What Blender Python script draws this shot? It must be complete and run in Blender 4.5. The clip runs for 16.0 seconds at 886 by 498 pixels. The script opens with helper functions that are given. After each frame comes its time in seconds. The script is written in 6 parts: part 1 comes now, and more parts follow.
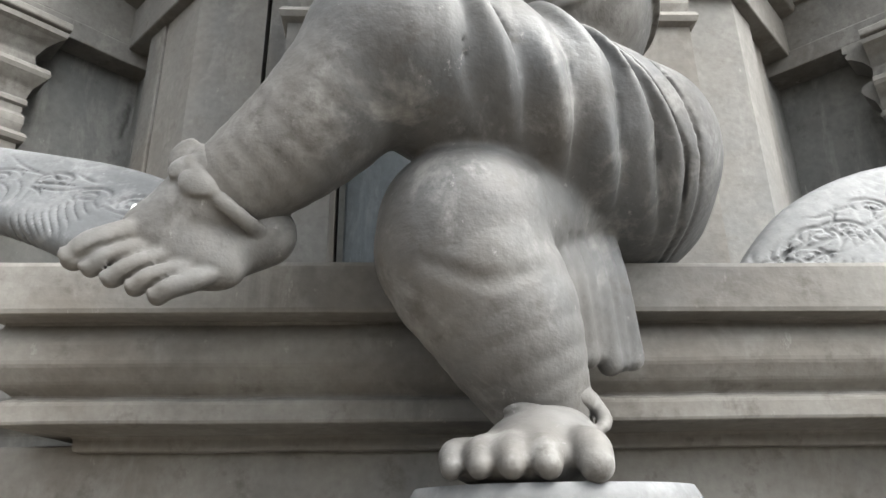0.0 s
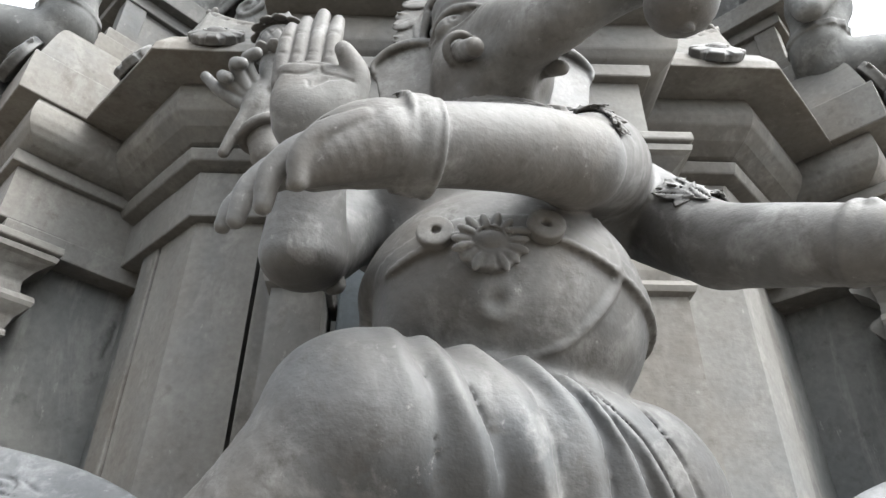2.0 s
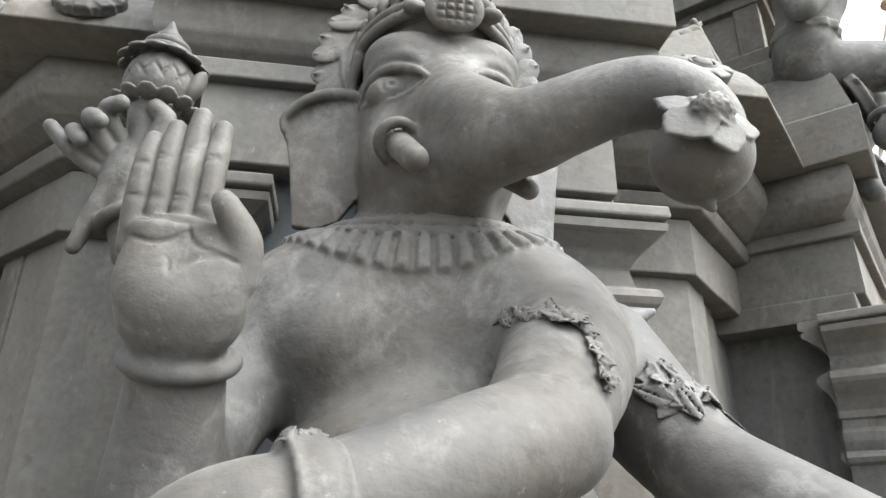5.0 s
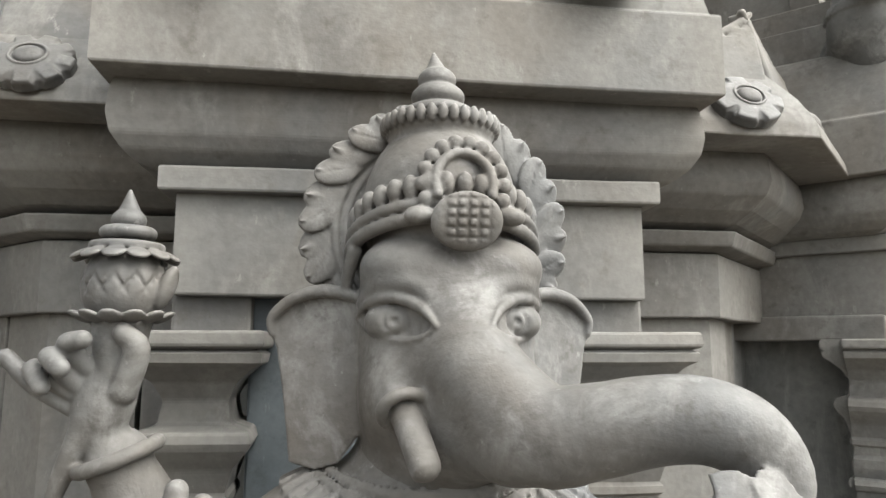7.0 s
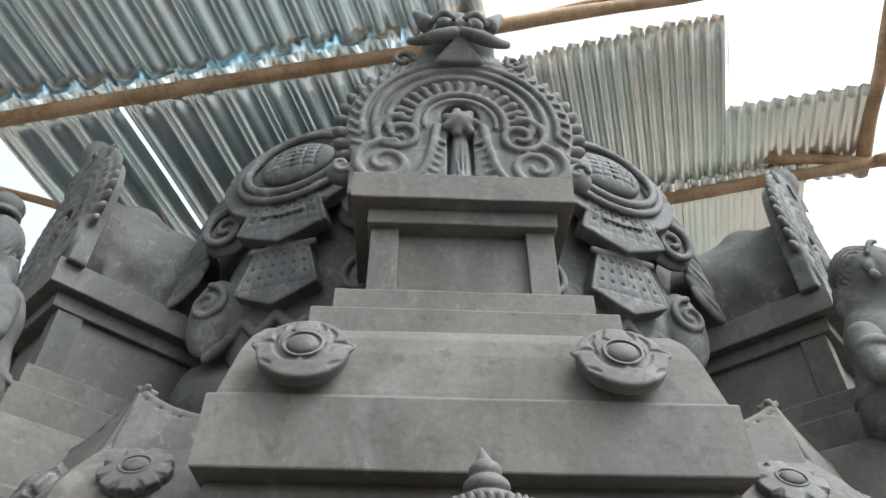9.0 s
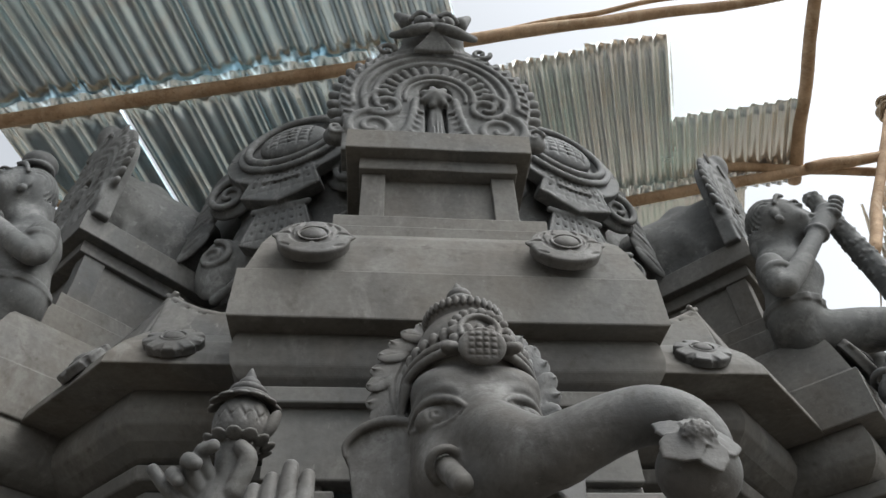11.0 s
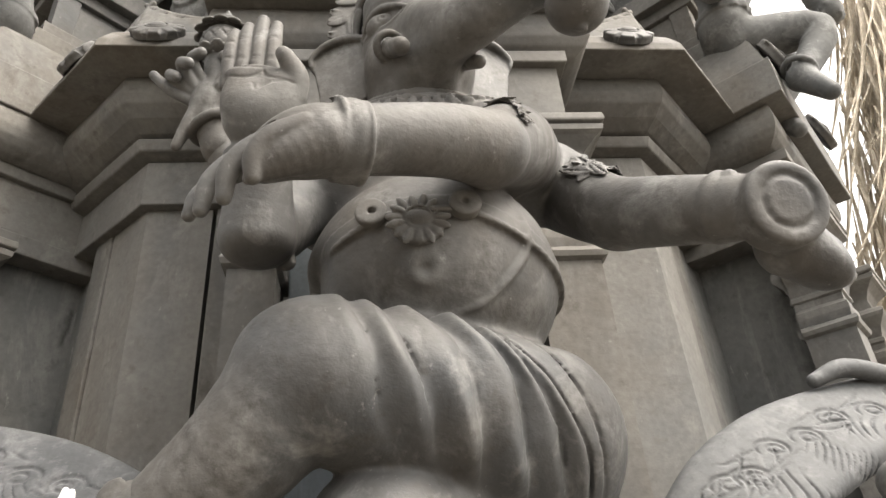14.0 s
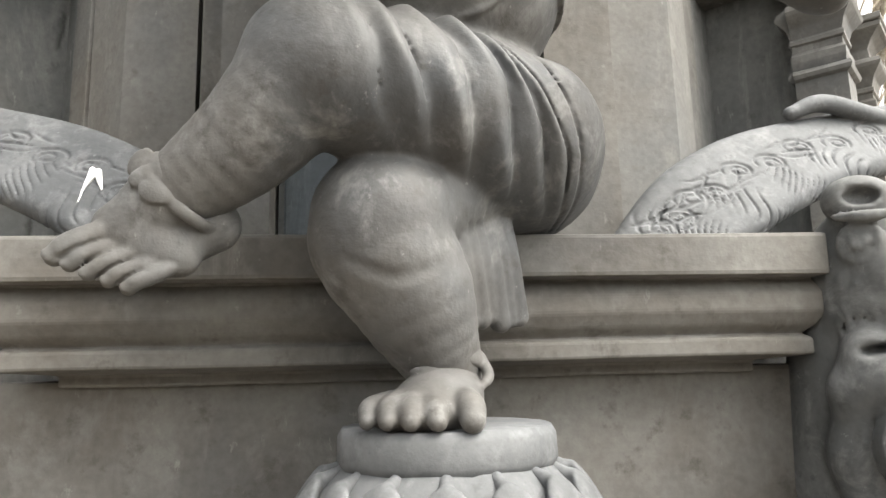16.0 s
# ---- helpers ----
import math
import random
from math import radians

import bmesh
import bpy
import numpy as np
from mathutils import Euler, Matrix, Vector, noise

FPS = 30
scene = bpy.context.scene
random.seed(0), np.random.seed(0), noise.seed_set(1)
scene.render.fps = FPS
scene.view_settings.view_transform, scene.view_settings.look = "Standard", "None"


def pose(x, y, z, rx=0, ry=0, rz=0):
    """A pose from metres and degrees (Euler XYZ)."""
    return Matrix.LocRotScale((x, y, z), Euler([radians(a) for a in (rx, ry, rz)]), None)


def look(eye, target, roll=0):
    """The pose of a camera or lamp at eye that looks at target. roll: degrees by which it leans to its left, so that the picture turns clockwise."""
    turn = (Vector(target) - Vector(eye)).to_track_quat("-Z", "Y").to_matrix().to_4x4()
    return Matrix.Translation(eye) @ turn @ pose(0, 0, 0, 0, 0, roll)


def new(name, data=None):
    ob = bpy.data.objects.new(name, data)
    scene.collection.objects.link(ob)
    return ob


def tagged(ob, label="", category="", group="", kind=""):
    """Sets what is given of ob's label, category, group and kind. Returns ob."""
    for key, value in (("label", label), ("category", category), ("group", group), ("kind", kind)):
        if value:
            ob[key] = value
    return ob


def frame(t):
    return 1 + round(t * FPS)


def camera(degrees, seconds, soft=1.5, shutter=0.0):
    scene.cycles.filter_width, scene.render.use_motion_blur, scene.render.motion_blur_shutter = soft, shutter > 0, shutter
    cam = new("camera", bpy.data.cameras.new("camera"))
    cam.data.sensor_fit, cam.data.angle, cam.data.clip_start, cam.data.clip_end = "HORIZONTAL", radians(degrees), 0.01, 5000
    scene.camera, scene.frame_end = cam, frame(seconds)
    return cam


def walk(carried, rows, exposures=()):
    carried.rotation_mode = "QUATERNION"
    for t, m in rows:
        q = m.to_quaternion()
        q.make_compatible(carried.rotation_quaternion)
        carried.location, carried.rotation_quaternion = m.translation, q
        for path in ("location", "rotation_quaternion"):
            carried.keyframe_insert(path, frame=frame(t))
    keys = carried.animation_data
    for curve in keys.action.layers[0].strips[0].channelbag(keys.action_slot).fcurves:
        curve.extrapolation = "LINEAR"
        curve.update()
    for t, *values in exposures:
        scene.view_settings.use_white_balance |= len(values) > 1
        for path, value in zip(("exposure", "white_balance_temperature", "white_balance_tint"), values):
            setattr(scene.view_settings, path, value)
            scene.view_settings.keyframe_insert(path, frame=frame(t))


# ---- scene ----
cam = camera(65.1, 16.0)
PATH = [
    (0, (-0.123, -0.906, 1.250), (-0.051, 0.956, 1.977), -0.8),
    (0.5, (-0.113, -0.922, 1.298), (-0.051, 0.879, 2.165), -0.3),
    (1, (-0.109, -0.937, 1.358), (-0.075, 0.869, 2.216), 0.4),
    (1.5, (-0.097, -0.943, 1.426), (-0.067, 0.800, 2.406), 0.4),
    (2, (-0.095, -0.939, 1.476), (-0.041, 0.739, 2.564), 0.4),
    (2.5, (-0.086, -0.912, 1.535), (0.019, 0.751, 2.642), -0.3),
    (3, (-0.086, -0.899, 1.587), (0.035, 0.734, 2.735), 0.6),
    (3.5, (-0.094, -0.906, 1.636), (0.066, 0.731, 2.774), 2.0),
    (4, (-0.092, -0.914, 1.693), (0.106, 0.757, 2.775), 2.0),
    (6.5, (-0.102, -0.876, 2.231), (0.209, 1.074, 2.545), 0.5),
    (7, (-0.108, -0.922, 2.344), (0.171, 1.038, 2.629), 0.1),
    (7.5, (-0.120, -0.912, 2.422), (0.144, 1.052, 2.696), 0.0),
    (8, (-0.134, -0.942, 2.431), (0.171, 0.931, 3.063), -0.3),
    (8.5, (-0.120, -0.998, 2.402), (0.052, 0.754, 3.352), -0.5),
    (9, (-0.103, -1.044, 2.279), (-0.034, 0.474, 3.580), 0.1),
    (11.5, (-0.131, -1.087, 1.753), (0.036, 0.333, 3.151), -3.0),
    (12, (-0.119, -1.067, 1.658), (0.050, 0.390, 3.018), -3.6),
    (12.5, (-0.103, -1.056, 1.589), (0.077, 0.447, 2.896), -3.5),
    (13, (-0.097, -1.049, 1.522), (0.082, 0.499, 2.775), -3.7),
    (13.5, (-0.092, -1.035, 1.472), (0.095, 0.593, 2.618), -4.0),
    (14, (-0.083, -1.048, 1.406), (0.118, 0.658, 2.430), -4.7),
    (14.5, (-0.092, -1.049, 1.348), (0.033, 0.743, 2.226), -1.9),
    (15, (-0.087, -1.045, 1.314), (0.065, 0.755, 2.173), -1.9),
    (15.5, (-0.080, -1.051, 1.284), (0.047, 0.789, 2.056), -2.0),
    (16, (-0.093, -1.087, 1.339), (0.117, 0.872, 1.680), -1.4),
]
EXPOSURES = [(0, 1.75, 6450, 8), (1.5, 1.68, 6300, 8), (2.5, 1.65, 6250, 8), (4, 1.45, 6300, 8), (7.5, 1.4, 6650, 7), (8.5, 1.1, 6350, 7), (9, 0.68, 6150, 7), (11.5, 0.12, 6400, 8), (12.5, 0.36, 6650, 11), (13.5, 1.0, 7000, 11), (14.5, 1.5, 7100, 10), (15.5, 1.6, 6950, 9), (16, 1.55, 6750, 8)]
walk(cam, [(t, look(eye, target, roll)) for t, eye, target, roll in PATH], EXPOSURES)
# ---- world and sun ----
world = bpy.data.worlds.new("World")
scene.world = world
world.use_nodes = True
wn = world.node_tree.nodes
sky = wn.new("ShaderNodeTexSky")
sky.sky_type = "NISHITA"
sky.sun_disc = False
sky.sun_elevation, sky.sun_rotation = radians(54), radians(125)
sky.air_density, sky.dust_density, sky.ozone_density = 1.0, 4.0, 1.0
wn["Background"].inputs["Strength"].default_value = 0.15
pale = wn.new("ShaderNodeHueSaturation")          # a hazy, overcast sky
pale.inputs["Saturation"].default_value, pale.inputs["Value"].default_value = 0.15, 1.85
world.node_tree.links.new(sky.outputs[0], pale.inputs["Color"])
world.node_tree.links.new(pale.outputs[0], wn["Background"].inputs["Color"])
sun_data = bpy.data.lights.new("sun", "SUN")
sun_data.energy, sun_data.angle, sun_data.color = 2.1, radians(45), (1.0, 0.97, 0.93)
sun = new("sun", sun_data)
sun.matrix_world = look((2.4, -1.7, 4.0), (0, 0, 0))


# ---- materials ----
def make_material(name, colors, rough=0.85, scale=6.0, bump=0.3, fine=90.0, metal=0.0, stain=None, streak=0.0, damp=None, strokes=None, wear_glint=0.0, cracks=0.0, sheen=0.3):
    """Tones mixed by noise at several scales, damp patches, dried smears, tool strokes and fine relief."""
    m = bpy.data.materials.new(name)
    m.use_nodes = True
    nt = m.node_tree
    n, ln = nt.nodes, nt.links
    p = n["Principled BSDF"]
    p.inputs["Metallic"].default_value = metal
    p.inputs["Specular IOR Level"].default_value = 0.5 if metal else sheen
    co = n.new("ShaderNodeTexCoord")

    def noise_at(sc, detail=6, rgh=0.6, stretch=(1, 1, 1), shift=(0, 0, 0), warp=0.0):
        t = n.new("ShaderNodeTexNoise")
        t.inputs["Scale"].default_value, t.inputs["Detail"].default_value, t.inputs["Roughness"].default_value = sc, detail, rgh
        t.inputs["Distortion"].default_value = warp
        mp = n.new("ShaderNodeMapping")
        mp.inputs["Location"].default_value, mp.inputs["Scale"].default_value = shift, stretch
        ln.new(co.outputs["Object"], mp.inputs["Vector"])
        ln.new(mp.outputs["Vector"], t.inputs["Vector"])
        return t.outputs["Fac"]

    def ramp(fac, a, b, lo=(0, 0, 0), hi=(1, 1, 1)):
        r = n.new("ShaderNodeValToRGB")
        r.color_ramp.elements[0].position, r.color_ramp.elements[1].position = a, b
        r.color_ramp.elements[0].color, r.color_ramp.elements[1].color = (*lo, 1), (*hi, 1)
        ln.new(fac, r.inputs["Fac"])
        return r.outputs["Color"]

    def mix(fac, a, b, blend="MIX"):
        x = n.new("ShaderNodeMixRGB")
        x.blend_type = blend
        for v, sock in ((fac, x.inputs["Fac"]), (a, x.inputs["Color1"]), (b, x.inputs["Color2"])):
            if isinstance(v, (int, float)):
                sock.default_value = v if sock.name == "Fac" else (v, v, v, 1)
            elif isinstance(v, tuple):
                sock.default_value = (*v, 1)
            else:
                ln.new(v, sock)
        return x.outputs["Color"]

    big = noise_at(scale)
    grain = noise_at(fine, 4)
    last = ramp(big, 0.36, 0.64, colors[0], colors[1])
    gloss = mix(big, rough - 0.08, rough + 0.08)
    if damp:
        wet = ramp(noise_at(scale * 0.42, 5, 0.55, (1, 1, 0.8), (7.3, 2.1, 4.4), 0.6), 0.42, 0.68, hi=(0.78, 0.78, 0.78))
        last = mix(wet, last, damp)
        gloss = mix(wet, gloss, max(rough - 0.24, 0.3))
    if stain:
        # smears of dried slip, with an edge of their own
        smear = ramp(noise_at(scale * 2.3, 8, 0.7, (1, 1, 1 - streak), (3.1, 1.7, 5.3), 0.4), 0.52, 0.68, hi=(0.75, 0.75, 0.75))
        last = mix(smear, last, stain)
        chips = ramp(noise_at(scale * 9, 5, 0.75, (1, 1, 1 - streak), (1.9, 8.2, 0.4)), 0.64, 0.70, hi=(0.5, 0.5, 0.5))
        last = mix(chips, last, tuple(min(1.0, v * 1.28) for v in stain))
        dirt = ramp(noise_at(scale * 5, 7, 0.7, (1, 1, 1), (5.5, 0.3, 9.1)), 0.56, 0.68, hi=(0.6, 0.6, 0.6))
        last = mix(dirt, last, tuple(v * 0.62 for v in colors[0]))
    # convex edges: dried, worn paleness plus wet highlights put into the colour
    if wear_glint:
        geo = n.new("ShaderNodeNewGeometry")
        worn_glint = ramp(geo.outputs["Pointiness"], 0.52, 0.60, hi=(wear_glint, wear_glint, wear_glint))
        last = mix(worn_glint, last, tuple(min(1.0, v * 1.55) for v in colors[1]))
    line = None
    if cracks:
        v = n.new("ShaderNodeTexVoronoi")
        v.feature = "DISTANCE_TO_EDGE"
        v.inputs["Scale"].default_value = cracks
        mp = n.new("ShaderNodeMapping")
        mp.inputs["Scale"].default_value = (1, 1, 0.45)
        bent = mix(0.12, co.outputs["Object"], big)
        ln.new(bent, mp.inputs["Vector"])
        ln.new(mp.outputs["Vector"], v.inputs["Vector"])
        where = ramp(noise_at(scale * 0.8, 3, 0.5, (1, 1, 1), (2, 6, 3)), 0.52, 0.58)
        line = mix(1.0, ramp(v.outputs["Distance"], 0.0, 0.014, (1, 1, 1), (0, 0, 0)), where, "MULTIPLY")
        last = mix(line, last, tuple(v * 0.4 for v in colors[0]))
    last = mix(0.28, last, grain, "OVERLAY")
    ln.new(last, p.inputs["Base Color"])
    ln.new(gloss, p.inputs["Roughness"])
    heights = [(big, 0.012, bump), (noise_at(fine * 0.35, 3), 0.0035, bump * 0.5), (grain, 0.0018, bump)]
    if strokes:
        heights.append((noise_at(strokes[0], 5, 0.65, strokes[1], (0.7, 3.3, 1.2), 0.25), 0.004, bump * 1.1))
    if line:
        heights.append((line, -0.002, 0.8))
    normal = None
    for h, dist, strength in heights:
        b = n.new("ShaderNodeBump")
        b.inputs["Strength"].default_value, b.inputs["Distance"].default_value = strength, dist
        ln.new(h, b.inputs["Height"])
        if normal:
            ln.new(normal, b.inputs["Normal"])
        normal = b.outputs["Normal"]
    ln.new(normal, p.inputs["Normal"])
    return m


CLAY = make_material("tower_clay", ((0.089, 0.080, 0.069), (0.130, 0.124, 0.114)), 0.88, 4.5, 0.24, 70, stain=(0.150, 0.145, 0.135), streak=0.5, damp=(0.056, 0.060, 0.063), strokes=(11, (0.7, 0.7, 1.5)), wear_glint=0.3, sheen=0.25)
WALL = make_material("damp_wall_clay", ((0.084, 0.083, 0.078), (0.124, 0.122, 0.115)), 0.80, 3.5, 0.26, 60, stain=(0.175, 0.172, 0.165), streak=0.75, damp=(0.062, 0.067, 0.068), strokes=(9, (1.4, 1.4, 0.6)), wear_glint=0.2, cracks=1.7)
BODY = make_material("statue_clay", ((0.066, 0.060, 0.053), (0.106, 0.103, 0.098)), 0.70, 6.5, 0.36, 80, stain=(0.158, 0.156, 0.151), streak=0.2, damp=(0.040, 0.045, 0.050), strokes=(15, (0.8, 0.8, 1.2)), wear_glint=0.4, sheen=0.28)
PALE = make_material("pale_clay", ((0.076, 0.078, 0.079), (0.110, 0.112, 0.114)), 0.82, 10, 0.2, 90, stain=(0.140, 0.142, 0.145), damp=(0.054, 0.057, 0.060), wear_glint=0.3)
GREY = make_material("grey_clay", ((0.076, 0.076, 0.073), (0.130, 0.130, 0.127)), 0.86, 6, 0.22, 80, stain=(0.185, 0.185, 0.182), damp=(0.056, 0.059, 0.061), wear_glint=0.5)
TIN = make_material("galvanised_tin", ((0.70, 0.87, 0.94), (0.88, 0.96, 1.0)), 0.17, 2.2, 0.06, 40, metal=0.9, stain=(0.76, 0.74, 0.70), streak=0.5, damp=(0.66, 0.86, 0.93))
# lighter copy of TIN: sky light on the right-hand sheets put into its colour
SKY_LIT_TIN = make_material("sky_lit_weathered_tin", ((0.86, 0.88, 0.86), (0.97, 0.97, 0.95)), 0.20, 2.2, 0.06, 40, metal=0.8, stain=(0.82, 0.78, 0.72), streak=0.5, damp=(0.72, 0.90, 0.86))
WOOD = make_material("rough_pole_wood", ((0.26, 0.17, 0.10), (0.44, 0.31, 0.20)), 0.8, 7, 0.5, 60, stain=(0.46, 0.36, 0.25), streak=0.8)
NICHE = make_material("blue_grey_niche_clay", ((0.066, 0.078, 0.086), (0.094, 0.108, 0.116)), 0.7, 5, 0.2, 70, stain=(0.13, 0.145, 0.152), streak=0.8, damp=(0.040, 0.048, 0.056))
LIME = make_material("white_lime", ((0.70, 0.70, 0.68), (0.82, 0.82, 0.80)), 0.45, 30, 0.2, 120)
STRAW = make_material("dry_palm_leaf", ((0.36, 0.31, 0.24), (0.58, 0.52, 0.43)), 0.8, 12, 0.3, 80)
EARTH = make_material("packed_earth", ((0.14, 0.124, 0.102), (0.20, 0.177, 0.15)), 0.95, 3, 0.5, 50)
ROPE = make_material("coir_rope", ((0.22, 0.17, 0.12), (0.36, 0.29, 0.21)), 0.95, 30, 0.5, 200)


# ---- building helpers ----
def mesh_object(name, verts, faces, material, parent=None, label="", smooth=False):
    me = bpy.data.meshes.new(name)
    me.from_pydata([tuple(v) for v in verts], [], [tuple(f) for f in faces])
    if smooth:
        me.polygons.foreach_set("use_smooth", [True] * len(me.polygons))
    me.materials.append(material)
    ob = new(name, me)
    if parent:
        ob.parent = parent
    if label:
        ob["label"] = label
    return ob


def part(name, bm, material, parent=None, label="", smooth=False):
    """One bmesh as one mesh object under a thing or under a part."""
    bmesh.ops.recalc_face_normals(bm, faces=bm.faces)
    me = bpy.data.meshes.new(name)
    bm.to_mesh(me)
    bm.free()
    if smooth:
        me.polygons.foreach_set("use_smooth", [True] * len(me.polygons))
    me.materials.append(material)
    ob = new(name, me)
    if parent:
        ob.parent = parent
    if label:
        ob["label"] = label
    return ob


def rounded(profile, r):
    """A closed profile with its sharp corners cut off at r."""
    out = []
    n = len(profile)
    for i in range(n):
        a, b, c = (Vector(profile[j % n]) for j in (i - 1, i, i + 1))
        u, v = a - b, c - b
        if u.length < 3 * r or v.length < 3 * r or abs(u.normalized().dot(v.normalized())) > 0.97:
            out.append(tuple(b))
            continue
        u, v = u.normalized() * r, v.normalized() * r
        out += [tuple(b + u), tuple(b + (u + v) * 0.3), tuple(b + v)]
    return out


def sweep(path, profile, closed=False, step=0.07, wobble=0.0016, turn=None, edge=0.004):
    """A solid moulding: a closed profile of (outward, z) along a plan line, mitred at the corners and slightly uneven, as hand-worked clay is."""
    profile = rounded(profile, edge)
    pts = [Vector(p) for p in path]
    n = len(pts)
    stations = []
    for i in range(n):
        a = pts[i - 1] if (closed or i) else None
        c = pts[(i + 1) % n] if (closed or i < n - 1) else None
        b = pts[i]
        na = Vector(((b - a).y, -(b - a).x)).normalized() if a is not None else None
        nb = Vector(((c - b).y, -(c - b).x)).normalized() if c is not None else None
        if na is None or nb is None:
            m = na or nb
        else:
            m = (na + nb) / (1 + na.dot(nb))
        stations.append((b, m))
    full = []
    for i in range(n if closed else n - 1):
        (b, m), (c, k) = stations[i], stations[(i + 1) % n]
        cuts = max(1, round((c - b).length / step))
        full += [(b.lerp(c, j / cuts), m.lerp(k, j / cuts)) for j in range(cuts)]
    if not closed:
        full.append(stations[-1])
    verts, faces, q = [], [], len(profile)
    for b, m in full:
        for d, z in profile:
            p = Vector((b.x + m.x * d, b.y + m.y * d, z))
            if wobble:
                w = noise.noise_vector(p * 7.0) * wobble + noise.noise_vector(p * 23.0) * wobble * 0.5
                p += w
            verts.append(turn @ p if turn else p)
    rings = len(full)
    for i in range(rings if closed else rings - 1):
        j = (i + 1) % rings
        for k in range(q):
            l = (k + 1) % q
            faces.append((i * q + k, j * q + k, j * q + l, i * q + l))
    if not closed:
        faces.append(tuple(range(q)))
        faces.append(tuple((rings - 1) * q + k for k in reversed(range(q))))
    bm = bmesh.new()
    vs = [bm.verts.new(v) for v in verts]
    for f in faces:
        bm.faces.new([vs[k] for k in f])
    return bm


def slab(x0, x1, y0, y1, z0, z1, turn=None, edge=0.004, wobble=0.0014):
    """A box with softened, uneven edges."""
    bm = bmesh.new()
    bmesh.ops.create_cube(bm, size=1)
    for v in bm.verts:
        v.co = Vector(((x0 + x1) / 2 + v.co.x * (x1 - x0), (y0 + y1) / 2 + v.co.y * (y1 - y0), (z0 + z1) / 2 + v.co.z * (z1 - z0)))
    bmesh.ops.subdivide_edges(bm, edges=bm.edges, cuts=3, use_grid_fill=True)
    sharp = [e for e in bm.edges if len(e.link_faces) == 2 and e.calc_face_angle(0) > 0.5]
    bmesh.ops.bevel(bm, geom=sharp, offset=edge, segments=2, profile=0.6, affect="EDGES")
    for v in bm.verts:
        v.co += noise.noise_vector(v.co * 9.0) * wobble
        if turn:
            v.co = turn @ v.co
    return bm


def lathe(profile, turns=32, centre=(0, 0, 0), turn=None, flute=None):
    """A turned solid: (radius, z) from the bottom to the top. flute(angle, z) scales the radius."""
    bm = bmesh.new()
    rows = []
    for r, z in profile:
        row = []
        for i in range(turns):
            a = 2 * math.pi * i / turns
            k = flute(a, z) if flute else 1.0
            p = Vector((centre[0] + r * k * math.cos(a), centre[1] + r * k * math.sin(a), centre[2] + z))
            row.append(bm.verts.new(turn @ p if turn else p))
        rows.append(row)
    for lo, hi in zip(rows, rows[1:]):
        for i in range(turns):
            bm.faces.new((lo[i], lo[(i + 1) % turns], hi[(i + 1) % turns], hi[i]))
    bm.faces.new(rows[0][::-1])
    bm.faces.new(rows[-1])
    return bm


